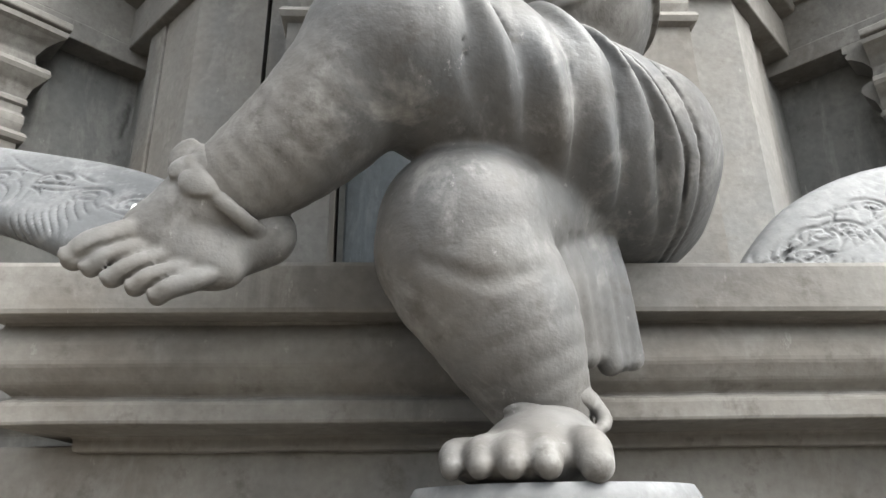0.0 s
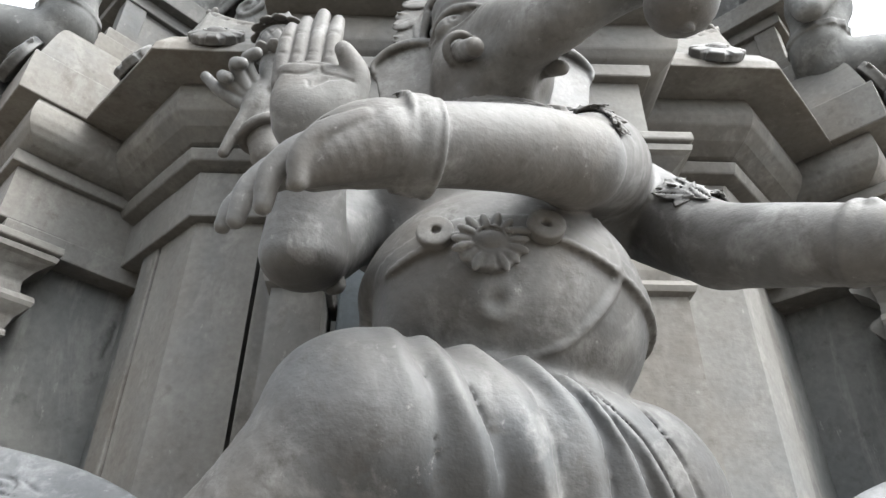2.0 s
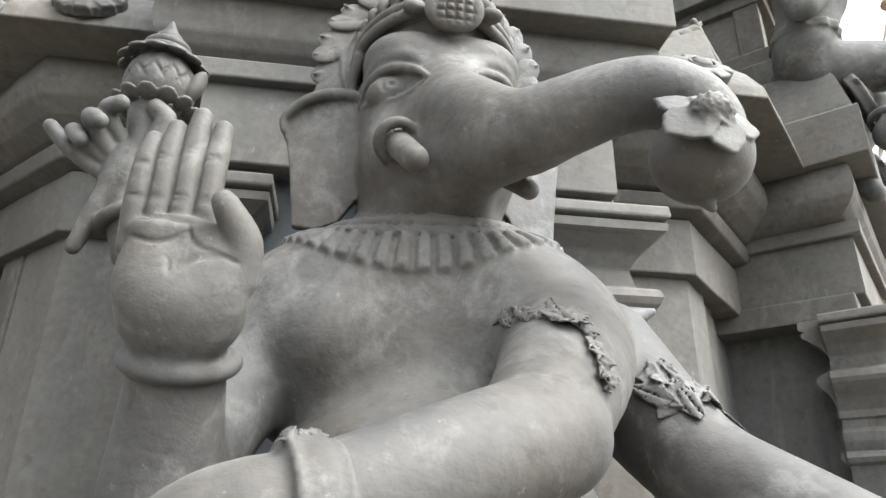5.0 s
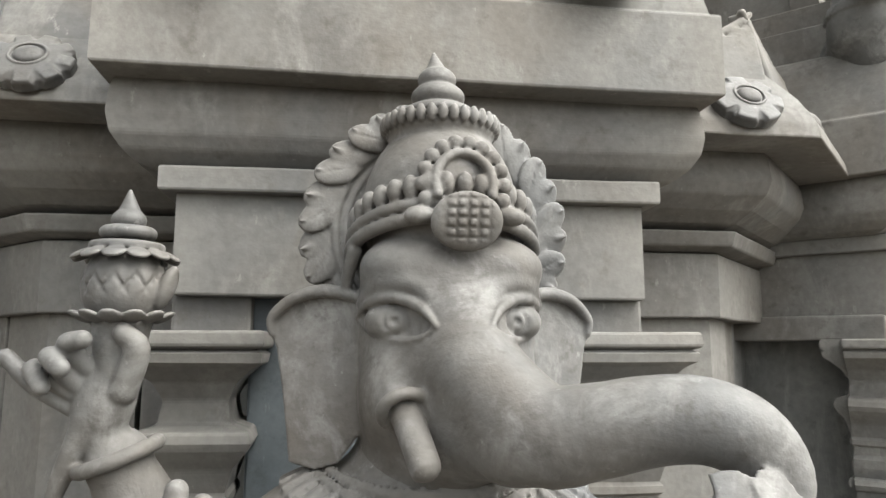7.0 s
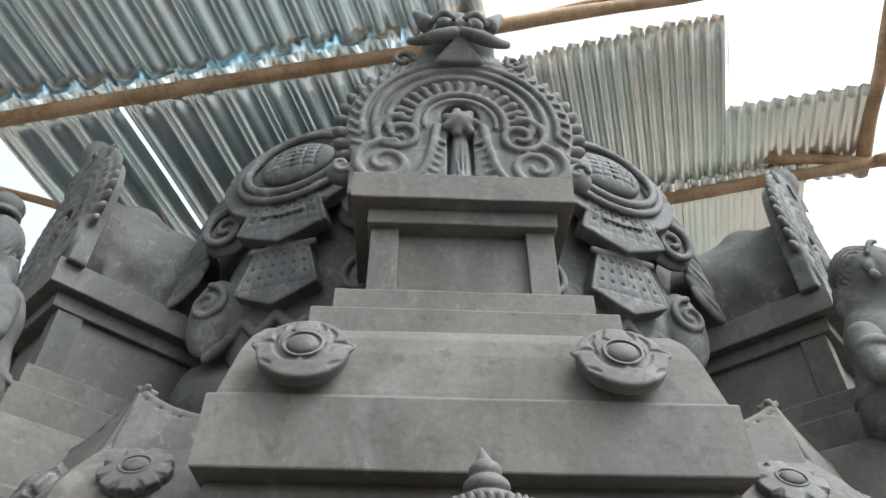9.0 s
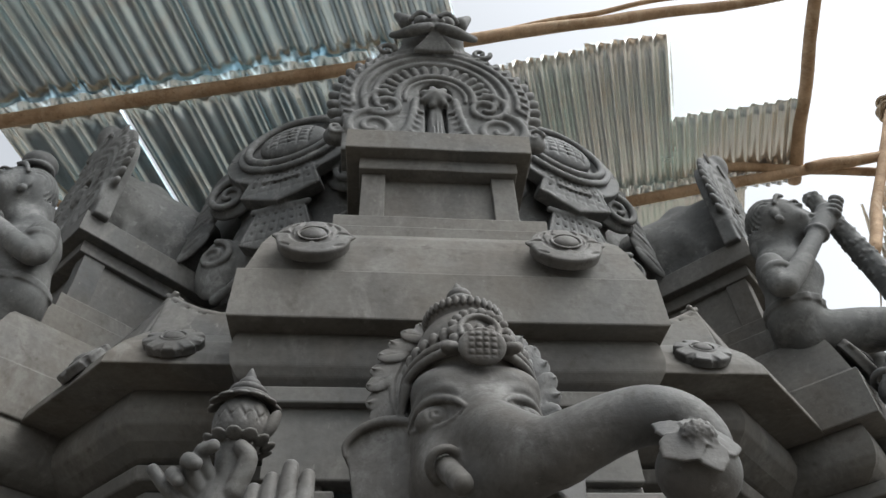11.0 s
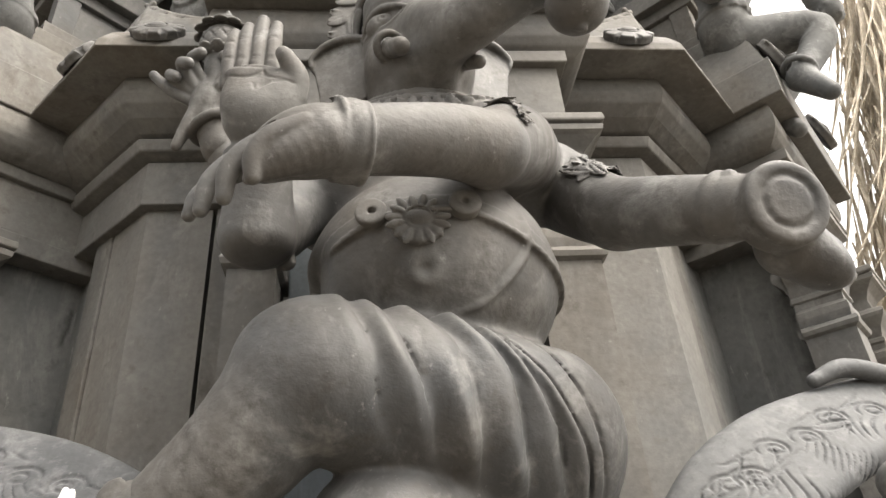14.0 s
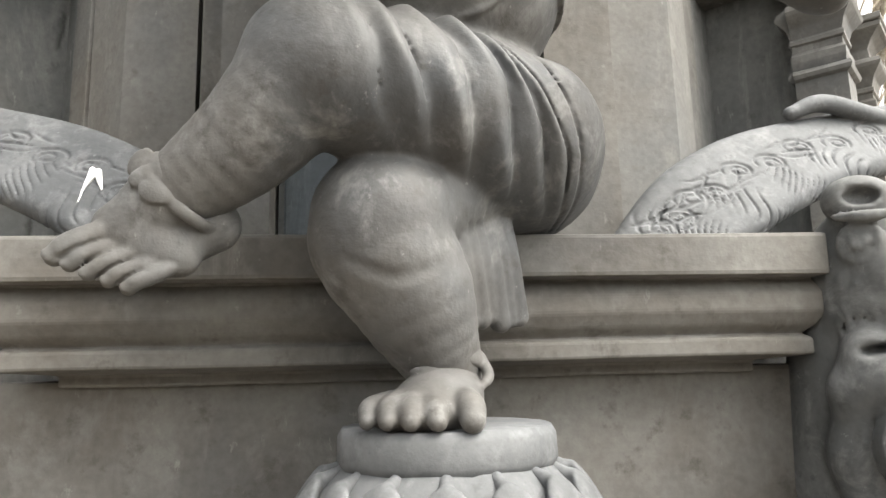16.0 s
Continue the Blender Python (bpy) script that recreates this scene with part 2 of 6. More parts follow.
class Clay:
    """A lump of modelling clay: distance fields pressed together softly on a grid, then skinned."""

    def __init__(self, lo, hi, res):
        self.lo, self.res = np.array(lo, float), res
        self.n = np.ceil((np.array(hi) - self.lo) / res).astype(int) + 1
        self.d = np.full(self.n, 0.5, np.float32)

    def region(self, lo, hi):
        a = np.clip(np.floor((np.array(lo) - self.lo) / self.res).astype(int), 0, self.n)
        b = np.clip(np.ceil((np.array(hi) - self.lo) / self.res).astype(int) + 1, 0, self.n)
        if np.any(b <= a):
            return None, None
        axes = [(self.lo[k] + np.arange(a[k], b[k]) * self.res).astype(np.float32) for k in range(3)]
        sl = tuple(slice(a[k], b[k]) for k in range(3))
        return sl, np.meshgrid(*axes, indexing="ij", sparse=True)

    def press(self, lo, hi, k, field, cut=False):
        pad = 2.5 * k + 3 * self.res
        sl, g = self.region(np.array(lo) - pad, np.array(hi) + pad)
        if sl is None:
            return self
        new_d = field(*g).astype(np.float32)
        old = self.d[sl]
        if cut:
            h = np.clip(0.5 - 0.5 * (old + new_d) / k, 0, 1)
            self.d[sl] = old * (1 - h) - new_d * h + k * h * (1 - h)
        else:
            h = np.clip(0.5 + 0.5 * (old - new_d) / k, 0, 1)
            self.d[sl] = old * (1 - h) + new_d * h - k * h * (1 - h)
        return self

    def cone(self, a, b, ra, rb, k=0.015, cut=False):
        """A rounded limb from a to b."""
        a, b = np.array(a, float), np.array(b, float)
        ab = b - a
        q = max(float(ab @ ab), 1e-9)

        def field(x, y, z):
            h = np.clip(((x - a[0]) * ab[0] + (y - a[1]) * ab[1] + (z - a[2]) * ab[2]) / q, 0, 1)
            return np.sqrt((x - a[0] - h * ab[0]) ** 2 + (y - a[1] - h * ab[1]) ** 2 + (z - a[2] - h * ab[2]) ** 2) - (ra + (rb - ra) * h)

        r = max(ra, rb)
        return self.press(np.minimum(a, b) - r, np.maximum(a, b) + r, k, field, cut)

    def chain(self, pts, radii, k=0.01, cut=False):
        """A limb through several points, bent smoothly, of changing thickness."""
        p = [np.array((*q, r), float) for q, r in zip(pts, radii)]
        if len(p) > 2:
            e = [2 * p[0] - p[1]] + p + [2 * p[-1] - p[-2]]
            line = []
            for i in range(1, len(e) - 2):
                for f in (0.0, 0.25, 0.5, 0.75):
                    line.append(0.5 * (2 * e[i] + (e[i + 1] - e[i - 1]) * f + (2 * e[i - 1] - 5 * e[i] + 4 * e[i + 1] - e[i + 2]) * f ** 2 + (3 * e[i] - e[i - 1] - 3 * e[i + 1] + e[i + 2]) * f ** 3))
            p = line + [p[-1]]

        def field(x, y, z):
            out = None
            for u, v in zip(p, p[1:]):
                w = v[:3] - u[:3]
                h = np.clip(((x - u[0]) * w[0] + (y - u[1]) * w[1] + (z - u[2]) * w[2]) / max(float(w @ w), 1e-9), 0, 1)
                d = np.sqrt((x - u[0] - h * w[0]) ** 2 + (y - u[1] - h * w[1]) ** 2 + (z - u[2] - h * w[2]) ** 2) - (u[3] + (v[3] - u[3]) * h)
                out = d if out is None else np.minimum(out, d)
            return out

        q = np.array(p)
        r = q[:, 3].max()
        return self.press(q[:, :3].min(0) - r, q[:, :3].max(0) + r, k, field, cut)

    def sheet(self, outline, y0, half, k=0.003, tilt=(0.0, 0.0), cut=False):
        """A plate facing the viewer with a drawn outline of (x, z); y = y0 + tilt . (x, z from its middle)."""
        o = np.array(outline, float)
        m = o.mean(0)

        def field(x, y, z):
            d = np.full(np.broadcast(x, z).shape, 1e9)
            inside = np.zeros(d.shape, bool)
            for a, b in zip(o, np.roll(o, -1, 0)):
                e = b - a
                h = np.clip(((x - a[0]) * e[0] + (z - a[1]) * e[1]) / max(float(e @ e), 1e-12), 0, 1)
                d = np.minimum(d, (x - a[0] - h * e[0]) ** 2 + (z - a[1] - h * e[1]) ** 2)
                if a[1] != b[1]:
                    inside ^= ((a[1] > z) != (b[1] > z)) & (x < a[0] + (z - a[1]) * e[0] / e[1])
            d = np.where(inside, -1, 1) * np.sqrt(d)
            w = np.abs(y - y0 - tilt[0] * (x - m[0]) - tilt[1] * (z - m[1])) - half
            return np.minimum(np.maximum(d, w), 0) + np.sqrt(np.maximum(d, 0) ** 2 + np.maximum(w, 0) ** 2)

        t = abs(tilt[0]) * np.ptp(o[:, 0]) + abs(tilt[1]) * np.ptp(o[:, 1]) + half
        lo, hi = o.min(0), o.max(0)
        return self.press((lo[0], y0 - t, lo[1]), (hi[0], y0 + t, hi[1]), k, field, cut)

    def front(self, x, z, nearest=None):
        """Where the surface meets a line from the front (y), or from nearest on, at x and z."""
        i, j = int(round((x - self.lo[0]) / self.res)), int(round((z - self.lo[2]) / self.res))
        col = self.d[min(max(i, 0), self.n[0] - 1), :, min(max(j, 0), self.n[2] - 1)]
        skip = 0 if nearest is None else max(0, int((nearest - self.lo[1]) / self.res))
        hits = skip + np.argmax(col[skip:] < 0)
        if hits == skip:
            return float(self.lo[1] + (np.argmin(col)) * self.res)
        f = col[hits - 1] / (col[hits - 1] - col[hits])
        return float(self.lo[1] + (hits - 1 + f) * self.res)

    def egg(self, c, r, k=0.015, rot=(0, 0, 0), cut=False):
        """An ellipsoid, turned by Euler degrees."""
        c, r = np.array(c, float), np.array(r, float)
        m = np.array(Euler([radians(v) for v in rot]).to_matrix()).T

        def field(x, y, z):
            px, py, pz = x - c[0], y - c[1], z - c[2]
            u = [m[i][0] * px + m[i][1] * py + m[i][2] * pz for i in range(3)]
            k0 = np.sqrt(sum((u[i] / r[i]) ** 2 for i in range(3)))
            k1 = np.sqrt(sum((u[i] / r[i] ** 2) ** 2 for i in range(3))) + 1e-9
            return k0 * (k0 - 1) / k1

        big = np.abs(m.T) @ r
        return self.press(c - big, c + big, k, field, cut)

    def ring(self, c, axis, R, r, k=0.004, cut=False, squash=1.0):
        """A ring of radius R and thickness r about an axis."""
        c, n = np.array(c, float), np.array(Vector(axis).normalized())

        def field(x, y, z):
            px, py, pz = x - c[0], y - c[1], z - c[2]
            h = px * n[0] + py * n[1] + pz * n[2]
            rad = np.sqrt(np.maximum(px ** 2 + py ** 2 + pz ** 2 - h ** 2, 0))
            return np.sqrt((rad - R) ** 2 + (h / squash) ** 2) - r

        return self.press(c - R - r * 2, c + R + r * 2, k, field, cut)

    def plate(self, c, axis, R, half, k=0.004, cut=False, soft=0.004):
        """A round plate."""
        c, n = np.array(c, float), np.array(Vector(axis).normalized())

        def field(x, y, z):
            px, py, pz = x - c[0], y - c[1], z - c[2]
            h = px * n[0] + py * n[1] + pz * n[2]
            rad = np.sqrt(np.maximum(px ** 2 + py ** 2 + pz ** 2 - h ** 2, 0))
            a, b = rad - R + soft, np.abs(h) - half + soft
            return np.minimum(np.maximum(a, b), 0) + np.sqrt(np.maximum(a, 0) ** 2 + np.maximum(b, 0) ** 2) - soft

        return self.press(c - R - half, c + R + half, k, field, cut)

    def brick(self, c, half, k=0.005, rot=(0, 0, 0), soft=0.004, cut=False):
        c, hf = np.array(c, float), np.array(half, float)
        m = np.array(Euler([radians(v) for v in rot]).to_matrix()).T

        def field(x, y, z):
            px, py, pz = x - c[0], y - c[1], z - c[2]
            u = [np.abs(m[i][0] * px + m[i][1] * py + m[i][2] * pz) - hf[i] + soft for i in range(3)]
            return np.minimum(np.maximum(np.maximum(u[0], u[1]), u[2]), 0) + np.sqrt(sum(np.maximum(v, 0) ** 2 for v in u)) - soft

        big = np.abs(m.T) @ hf
        return self.press(c - big, c + big, k, field, cut)

    def skin(self, lo, hi, change):
        """Rework the surface where change(x, y, z, d) says so."""
        sl, g = self.region(lo, hi)
        self.d[sl] = change(*g, self.d[sl])
        return self

    def mesh(self):
        d, n = self.d, self.n
        s = d < 0
        cell = np.zeros(n - 1, np.int8)
        for i in (0, 1):
            for j in (0, 1):
                for k in (0, 1):
                    cell += s[i:n[0] - 1 + i, j:n[1] - 1 + j, k:n[2] - 1 + k]
        active = np.argwhere((cell > 0) & (cell < 8))
        index = np.full(n - 1, -1, np.int32)
        index[tuple(active.T)] = np.arange(len(active))
        total, count = np.zeros((len(active), 3)), np.zeros(len(active))
        corners = [(i, j, k) for i in (0, 1) for j in (0, 1) for k in (0, 1)]
        vals = {c: d[active[:, 0] + c[0], active[:, 1] + c[1], active[:, 2] + c[2]] for c in corners}
        for c in corners:
            for axis in range(3):
                if c[axis]:
                    continue
                e = list(c)
                e[axis] = 1
                va, vb = vals[c], vals[tuple(e)]
                hit_edge = (va < 0) != (vb < 0)
                f = np.where(hit_edge, va / np.where(hit_edge, va - vb, 1), 0)
                for q in range(3):
                    total[:, q] += np.where(hit_edge, c[q] + (f if q == axis else 0), 0)
                count += hit_edge
        verts = self.lo + (active + total / count[:, None]) * self.res
        quads = []
        for axis in range(3):
            u, v = (axis + 1) % 3, (axis + 2) % 3
            a = [slice(None)] * 3
            b = [slice(None)] * 3
            a[axis], b[axis] = slice(0, n[axis] - 1), slice(1, n[axis])
            sa, sb = s[tuple(a)], s[tuple(b)]
            idx = np.argwhere(sa != sb)
            idx = idx[(idx[:, u] > 0) & (idx[:, v] > 0) & (idx[:, u] < n[u] - 1) & (idx[:, v] < n[v] - 1)]
            inside = sa[tuple(idx.T)]
            q = []
            for du, dv in ((1, 1), (0, 1), (0, 0), (1, 0)):
                w = idx.copy()
                w[:, u] -= du
                w[:, v] -= dv
                q.append(index[tuple(w.T)])
            q = np.stack(q, 1)
            q[~inside] = q[~inside][:, ::-1]
            quads.append(q)
        return verts, np.concatenate(quads)

    def make(self, name, material, parent=None, label="", turn=None):
        verts, quads = self.mesh()
        if turn is not None:
            m = np.array(turn)
            verts = verts @ m[:3, :3].T + m[:3, 3]
        me = bpy.data.meshes.new(name)
        me.vertices.add(len(verts))
        me.vertices.foreach_set("co", verts.astype(np.float32).ravel())
        me.loops.add(4 * len(quads))
        me.loops.foreach_set("vertex_index", quads.astype(np.int32).ravel())
        me.polygons.add(len(quads))
        me.polygons.foreach_set("loop_start", np.arange(0, 4 * len(quads), 4, dtype=np.int32))
        me.polygons.foreach_set("use_smooth", np.ones(len(quads), bool))
        me.update(calc_edges=True)
        me.materials.append(material)
        ob = new(name, me)
        if parent:
            ob.parent = parent
        if label:
            ob["label"] = label
        return ob
# ---- the tower: eight-sided, each face with a projecting bay ----
CY = 1.918                      # the tower's axis stands at (0, CY)
tower = tagged(new("shrine_tower"), "tall grey clay shrine tower with stepped cornices, still unpainted", "temple tower")
tower.location = (0, 0, 0)


def about_axis(deg):
    """Turn about the tower's axis: positive takes the front bay to its right-hand neighbour."""
    return Matrix.Translation((0, CY, 0)) @ Matrix.Rotation(radians(deg), 4, "Z") @ Matrix.Translation((0, -CY, 0))


def octagon(apothem):
    r = apothem / math.cos(math.pi / 8)
    return [(r * math.cos(a), CY + r * math.sin(a)) for a in (radians(-112.5 + 45 * i) for i in range(8))]


def ring_course(name, profile, material=CLAY, **kw):
    """profile of (y as seen on the front face, z)."""
    return part(name, sweep(octagon(1.5), [(0.418 - y, z) for y, z in profile], closed=True, **kw), material, tower)


ring_course("recess_wall", [(0.44, 0.9), (0.44, 2.42), (0.62, 2.42), (0.62, 0.9)], WALL)
ring_course("fascia", [(0.378, 2.405), (0.378, 2.535), (0.60, 2.535), (0.60, 2.405)])
ring_course("fillet", [(0.40, 2.535), (0.345, 2.545), (0.335, 2.575), (0.60, 2.58), (0.60, 2.54)])
ring_course("cyma", [(0.37, 2.578), (0.335, 2.59), (0.30, 2.61), (0.27, 2.635), (0.258, 2.66), (0.262, 2.70), (0.27, 2.722), (0.6, 2.722), (0.6, 2.578)])
low_shelf = ring_course("shelf", [(0.163, 2.715), (0.168, 2.745), (0.20, 2.80), (0.25, 2.86), (0.285, 2.905), (0.295, 2.935), (0.62, 2.94), (0.62, 2.715)])
ring_course("upper_drum", [(0.46, 2.93), (0.46, 3.04), (0.62, 3.06), (0.62, 3.20), (0.9, 3.20), (0.9, 2.93)])
ring_course("plinth", [(0.10, 0.0), (0.10, 1.30), (0.06, 1.33), (0.06, 1.36), (0.02, 1.40), (0.02, 1.45), (0.0, 1.455), (0.0, 1.50), (0.6, 1.50), (0.6, 0.0)], WALL)


def rosette(centre, size, tilt, petals, parent, turn, lotus):
    """A modelled flower on a round cushion: a domed eye, and petals cut in with a knife."""
    c = Clay((-size * 1.25, -size * 1.25, -size * 0.7), (size * 1.25, size * 1.25, size * 0.6), size / 30)
    c.plate((0, 0, -size * 0.14), (0, 0, 1), size * 0.96, size * 0.26, 0.004, soft=size * 0.06)
    c.egg((0, 0, -size * 0.02), (size * 0.95, size * 0.95, size * 0.28), size * 0.1)
    t = size * 0.062
    if lotus:
        for s in (-1, 1):
            c.egg((s * size * 0.86, size * 0.05, size * 0.02), (size * 0.26, size * 0.16, size * 0.12), size * 0.06, (0, 0, s * 18))
            for line in (((0.20, 0.40), (0.36, 0.56), (0.30, 0.76), (0.24, 0.90)), ((1.08, 0.04), (0.82, 0.14), (0.62, 0.08), (0.54, -0.18), (0.34, -0.42), (0.10, -0.50)), ((0.50, 0.62), (0.62, 0.40), (0.58, 0.14)), ((0.96, -0.42), (0.72, -0.52), (0.60, -0.60)), ((0.46, 0.05), (0.42, -0.20), (0.24, -0.40), (0.08, -0.44))):
                z = [size * max(0.125, 0.275 * math.sqrt(max(0.0, 1 - (x * x + y * y) / 0.9)) - 0.035) for x, y in line]
                c.chain([(s * size * x, size * y, h) for (x, y), h in zip(line, z)], [t * 0.6] + [t] * (len(line) - 2) + [t * 0.6], 0.002, cut=True)
        c.cone((0, -0.36 * size, size * 0.30), (0, -0.66 * size, size * 0.24), t, t * 0.8, 0.002, cut=True)
        c.cone((0, 0.62 * size, size * 0.25), (0, 0.82 * size, size * 0.2), t * 0.7, t * 0.7, 0.002, cut=True)
    else:
        for i in range(petals):
            a = 2 * math.pi * (i + 0.35) / petals
            ca, sa = math.cos(a), math.sin(a)
            c.cone((0.56 * size * ca, 0.56 * size * sa, size * 0.30), (1.02 * size * ca, 1.02 * size * sa, size * 0.08), t * 0.7, t * 2.8, 0.002, cut=True)
            c.cone((0.95 * size * ca, 0.95 * size * sa, size * 0.12), (1.0 * size * ca, 1.0 * size * sa, -size * 0.4), t * 1.6, t * 1.6, 0.002, cut=True)
    c.egg((0, 0, size * 0.26), (size * 0.40, size * 0.40, size * 0.16), 0.002, cut=True)
    c.egg((0, 0, size * 0.20), (size * 0.33, size * 0.31, size * 0.22), 0.002)
    c.ring((0, 0, size * 0.26), (0, 0, 1), size * 0.41, size * 0.035, 0.002)
    m = turn @ Matrix.Translation(centre) @ Matrix.Rotation(radians(90 - tilt), 4, "X") @ Matrix.Diagonal((1.06, 1, 0.7, 1))
    return c.make("rosette", BODY, parent, "modelled clay flower", m)


def volute(c, cx, cz, y, r0, turns, side, thick, start):
    """A spiral ridge on an upright plate."""
    pts, rad = [], []
    steps = int(turns * 22)
    for i in range(steps + 1):
        f = i / steps
        a = start + side * f * turns * 2 * math.pi
        r = r0 * (1 - 0.86 * f)
        pts.append((cx + r * math.cos(a), y, cz + r * math.sin(a)))
        rad.append(thick * (1 - 0.35 * f))
    c.chain(pts, rad, 0.002)


def gable(turn, w, parent, res, mask=True):
    """The horseshoe gable over a bay: a thick plate with scrolls, teeth, a niche with a bud, and a mask on its top."""
    c = Clay((-0.42, 0.10, 3.50), (0.42, 0.42, 4.42), res)
    c.plate((0, 0.24, 3.80), (0, 1, 0), 0.315, 0.045, 0.01)
    c.brick((0, 0.24, 3.60), (0.29, 0.045, 0.085), 0.02)
    c.egg((0, 0.24, 4.08), (0.19, 0.045, 0.12), 0.03)
    # rim of overlapping leaves
    for i in range(13):
        for s in (-1, 1):
            a = radians(-22 + i * 8.6)
            x, z = s * 0.325 * math.cos(a), 3.80 + 0.325 * math.sin(a)
            c.egg((x, 0.222, z), (0.034, 0.022, 0.018), 0.003, (0, -math.degrees(a + 0.5) * s + (180 if s < 0 else 0), 0))
            c.cone((x * 0.97, 0.196, z - 0.006), (x * 1.05, 0.197, z + 0.010), 0.003, 0.002, 0.003, cut=True)
    # concentric ridges of the horseshoe
    for r, t in ((0.272, 0.010), (0.238, 0.012), (0.20, 0.012), (0.125, 0.012), (0.10, 0.008)):
        pts = [(r * math.cos(radians(a)), 0.193, 3.80 + r * 1.02 * math.sin(radians(a))) for a in range(-10, 191, 10)]
        c.chain(pts, [t] * len(pts), 0.002)
    for i in range(28):      # saw teeth along the outer band
        a = radians(-20 + i * 220 / 27)
        c.cone((0.285 * math.cos(a), 0.195, 3.80 + 0.285 * math.sin(a)), (0.305 * math.cos(a - 0.05), 0.19, 3.80 + 0.305 * math.sin(a - 0.05)), 0.011, 0.005, 0.002)
    for i in range(17):      # beads round the niche
        a = radians(-8 + i * 196 / 16)
        c.cone((0.14 * math.cos(a), 0.197, 3.80 + 0.14 * math.sin(a)), (0.175 * math.cos(a), 0.192, 3.80 + 0.175 * math.sin(a)), 0.011, 0.013, 0.002)
    for s in (-1, 1):
        volute(c, s * 0.165, 3.745, 0.19, 0.075, 1.6, -s, 0.013, 0.5 * math.pi)
        volute(c, s * 0.20, 3.625, 0.19, 0.085, 1.7, -s, 0.014, 0.4 * math.pi)
        c.chain([(s * 0.065, 0.192, 3.78), (s * 0.075, 0.19, 3.70), (s * 0.10, 0.19, 3.60), (s * 0.15, 0.19, 3.545)], [0.014, 0.013, 0.013, 0.01], 0.002)
        for i in range(7):
            c.cone((s * (0.058 + 0.006 * i), 0.192, 3.72 - 0.028 * i), (s * (0.04 + 0.006 * i), 0.19, 3.712 - 0.028 * i), 0.011, 0.004, 0.002)
        if mask:
            c.egg((s * 0.312, 0.23, 3.62), (0.04, 0.03, 0.035), 0.01)
            volute(c, s * 0.312, 3.63, 0.20, 0.030, 1.2, s, 0.007, 0)
        volute(c, s * 0.17, 4.10, 0.195, 0.035, 1.2, -s, 0.010, 0)
    c.plate((0, 0.19, 3.835), (0, 1, 0), 0.055, 0.04, 0.003, cut=True)
    c.brick((0, 0.19, 3.70), (0.036, 0.04, 0.14), 0.003, cut=True)
    c.cone((0, 0.215, 3.58), (0, 0.215, 3.75), 0.034, 0.022, 0.004)
    for i in range(5):
        c.cone((-0.024 + 0.012 * i, 0.19, 3.57), (-0.014 + 0.007 * i, 0.192, 3.74), 0.0035, 0.0035, 0.003, cut=True)
    c.egg((0, 0.195, 3.80), (0.042, 0.03, 0.045), 0.003)
    for i in range(7):
        a = 2 * math.pi * i / 7
        c.cone((0, 0.168, 3.80), (0.042 * math.cos(a), 0.19, 3.80 + 0.045 * math.sin(a)), 0.006, 0.014, 0.002)
    # mask: bulging eyes, brows, broad nose, whiskers falling in a fan
    if mask:
        c.egg((0, 0.22, 4.19), (0.115, 0.09, 0.105), 0.02)
        for s in (-1, 1):
            c.egg((s * 0.045, 0.135, 4.20), (0.03, 0.025, 0.026), 0.004)
            c.chain([(s * 0.02, 0.13, 4.235), (s * 0.05, 0.125, 4.25), (s * 0.085, 0.14, 4.225)], [0.012, 0.013, 0.01], 0.004)
            c.chain([(s * 0.02, 0.12, 4.14), (s * 0.07, 0.125, 4.12), (s * 0.12, 0.15, 4.135), (s * 0.15, 0.17, 4.16)], [0.018, 0.022, 0.016, 0.012], 0.005)
            c.cone((s * 0.10, 0.17, 4.26), (s * 0.135, 0.18, 4.33), 0.03, 0.014, 0.01)
            c.egg((s * 0.02, 0.115, 4.175), (0.018, 0.016, 0.014), 0.004)
        for i in range(9):
            a = radians(-40 + i * 10)
            c.cone((0, 0.13, 4.14), (0.12 * math.sin(a) * 0.8, 0.165, 4.14 - 0.085), 0.006, 0.011, 0.002)
        c.egg((0, 0.13, 4.18), (0.016, 0.03, 0.04), 0.008)
        c.egg((0, 0.22, 4.30), (0.06, 0.06, 0.07), 0.02)
    else:
        c.egg((0, 0.23, 4.10), (0.13, 0.065, 0.14), 0.03)
        c.egg((0, 0.20, 4.19), (0.055, 0.075, 0.075), 0.02)
        for s in (-1, 1):
            volute(c, s * 0.06, 4.10, 0.165, 0.045, 1.3, s, 0.009, 0)
    m = turn @ Matrix.Translation((0, 0.20, 3.5)) @ Matrix.Diagonal((1, 1, 1, 1) if mask else (0.88, 0.6, 0.90, 1)) @ Matrix.Translation((0, -0.20 if mask else -0.29, -3.5))
    return c.make("gable", GREY, parent, "carved horseshoe gable with scrolls and a mask", m)


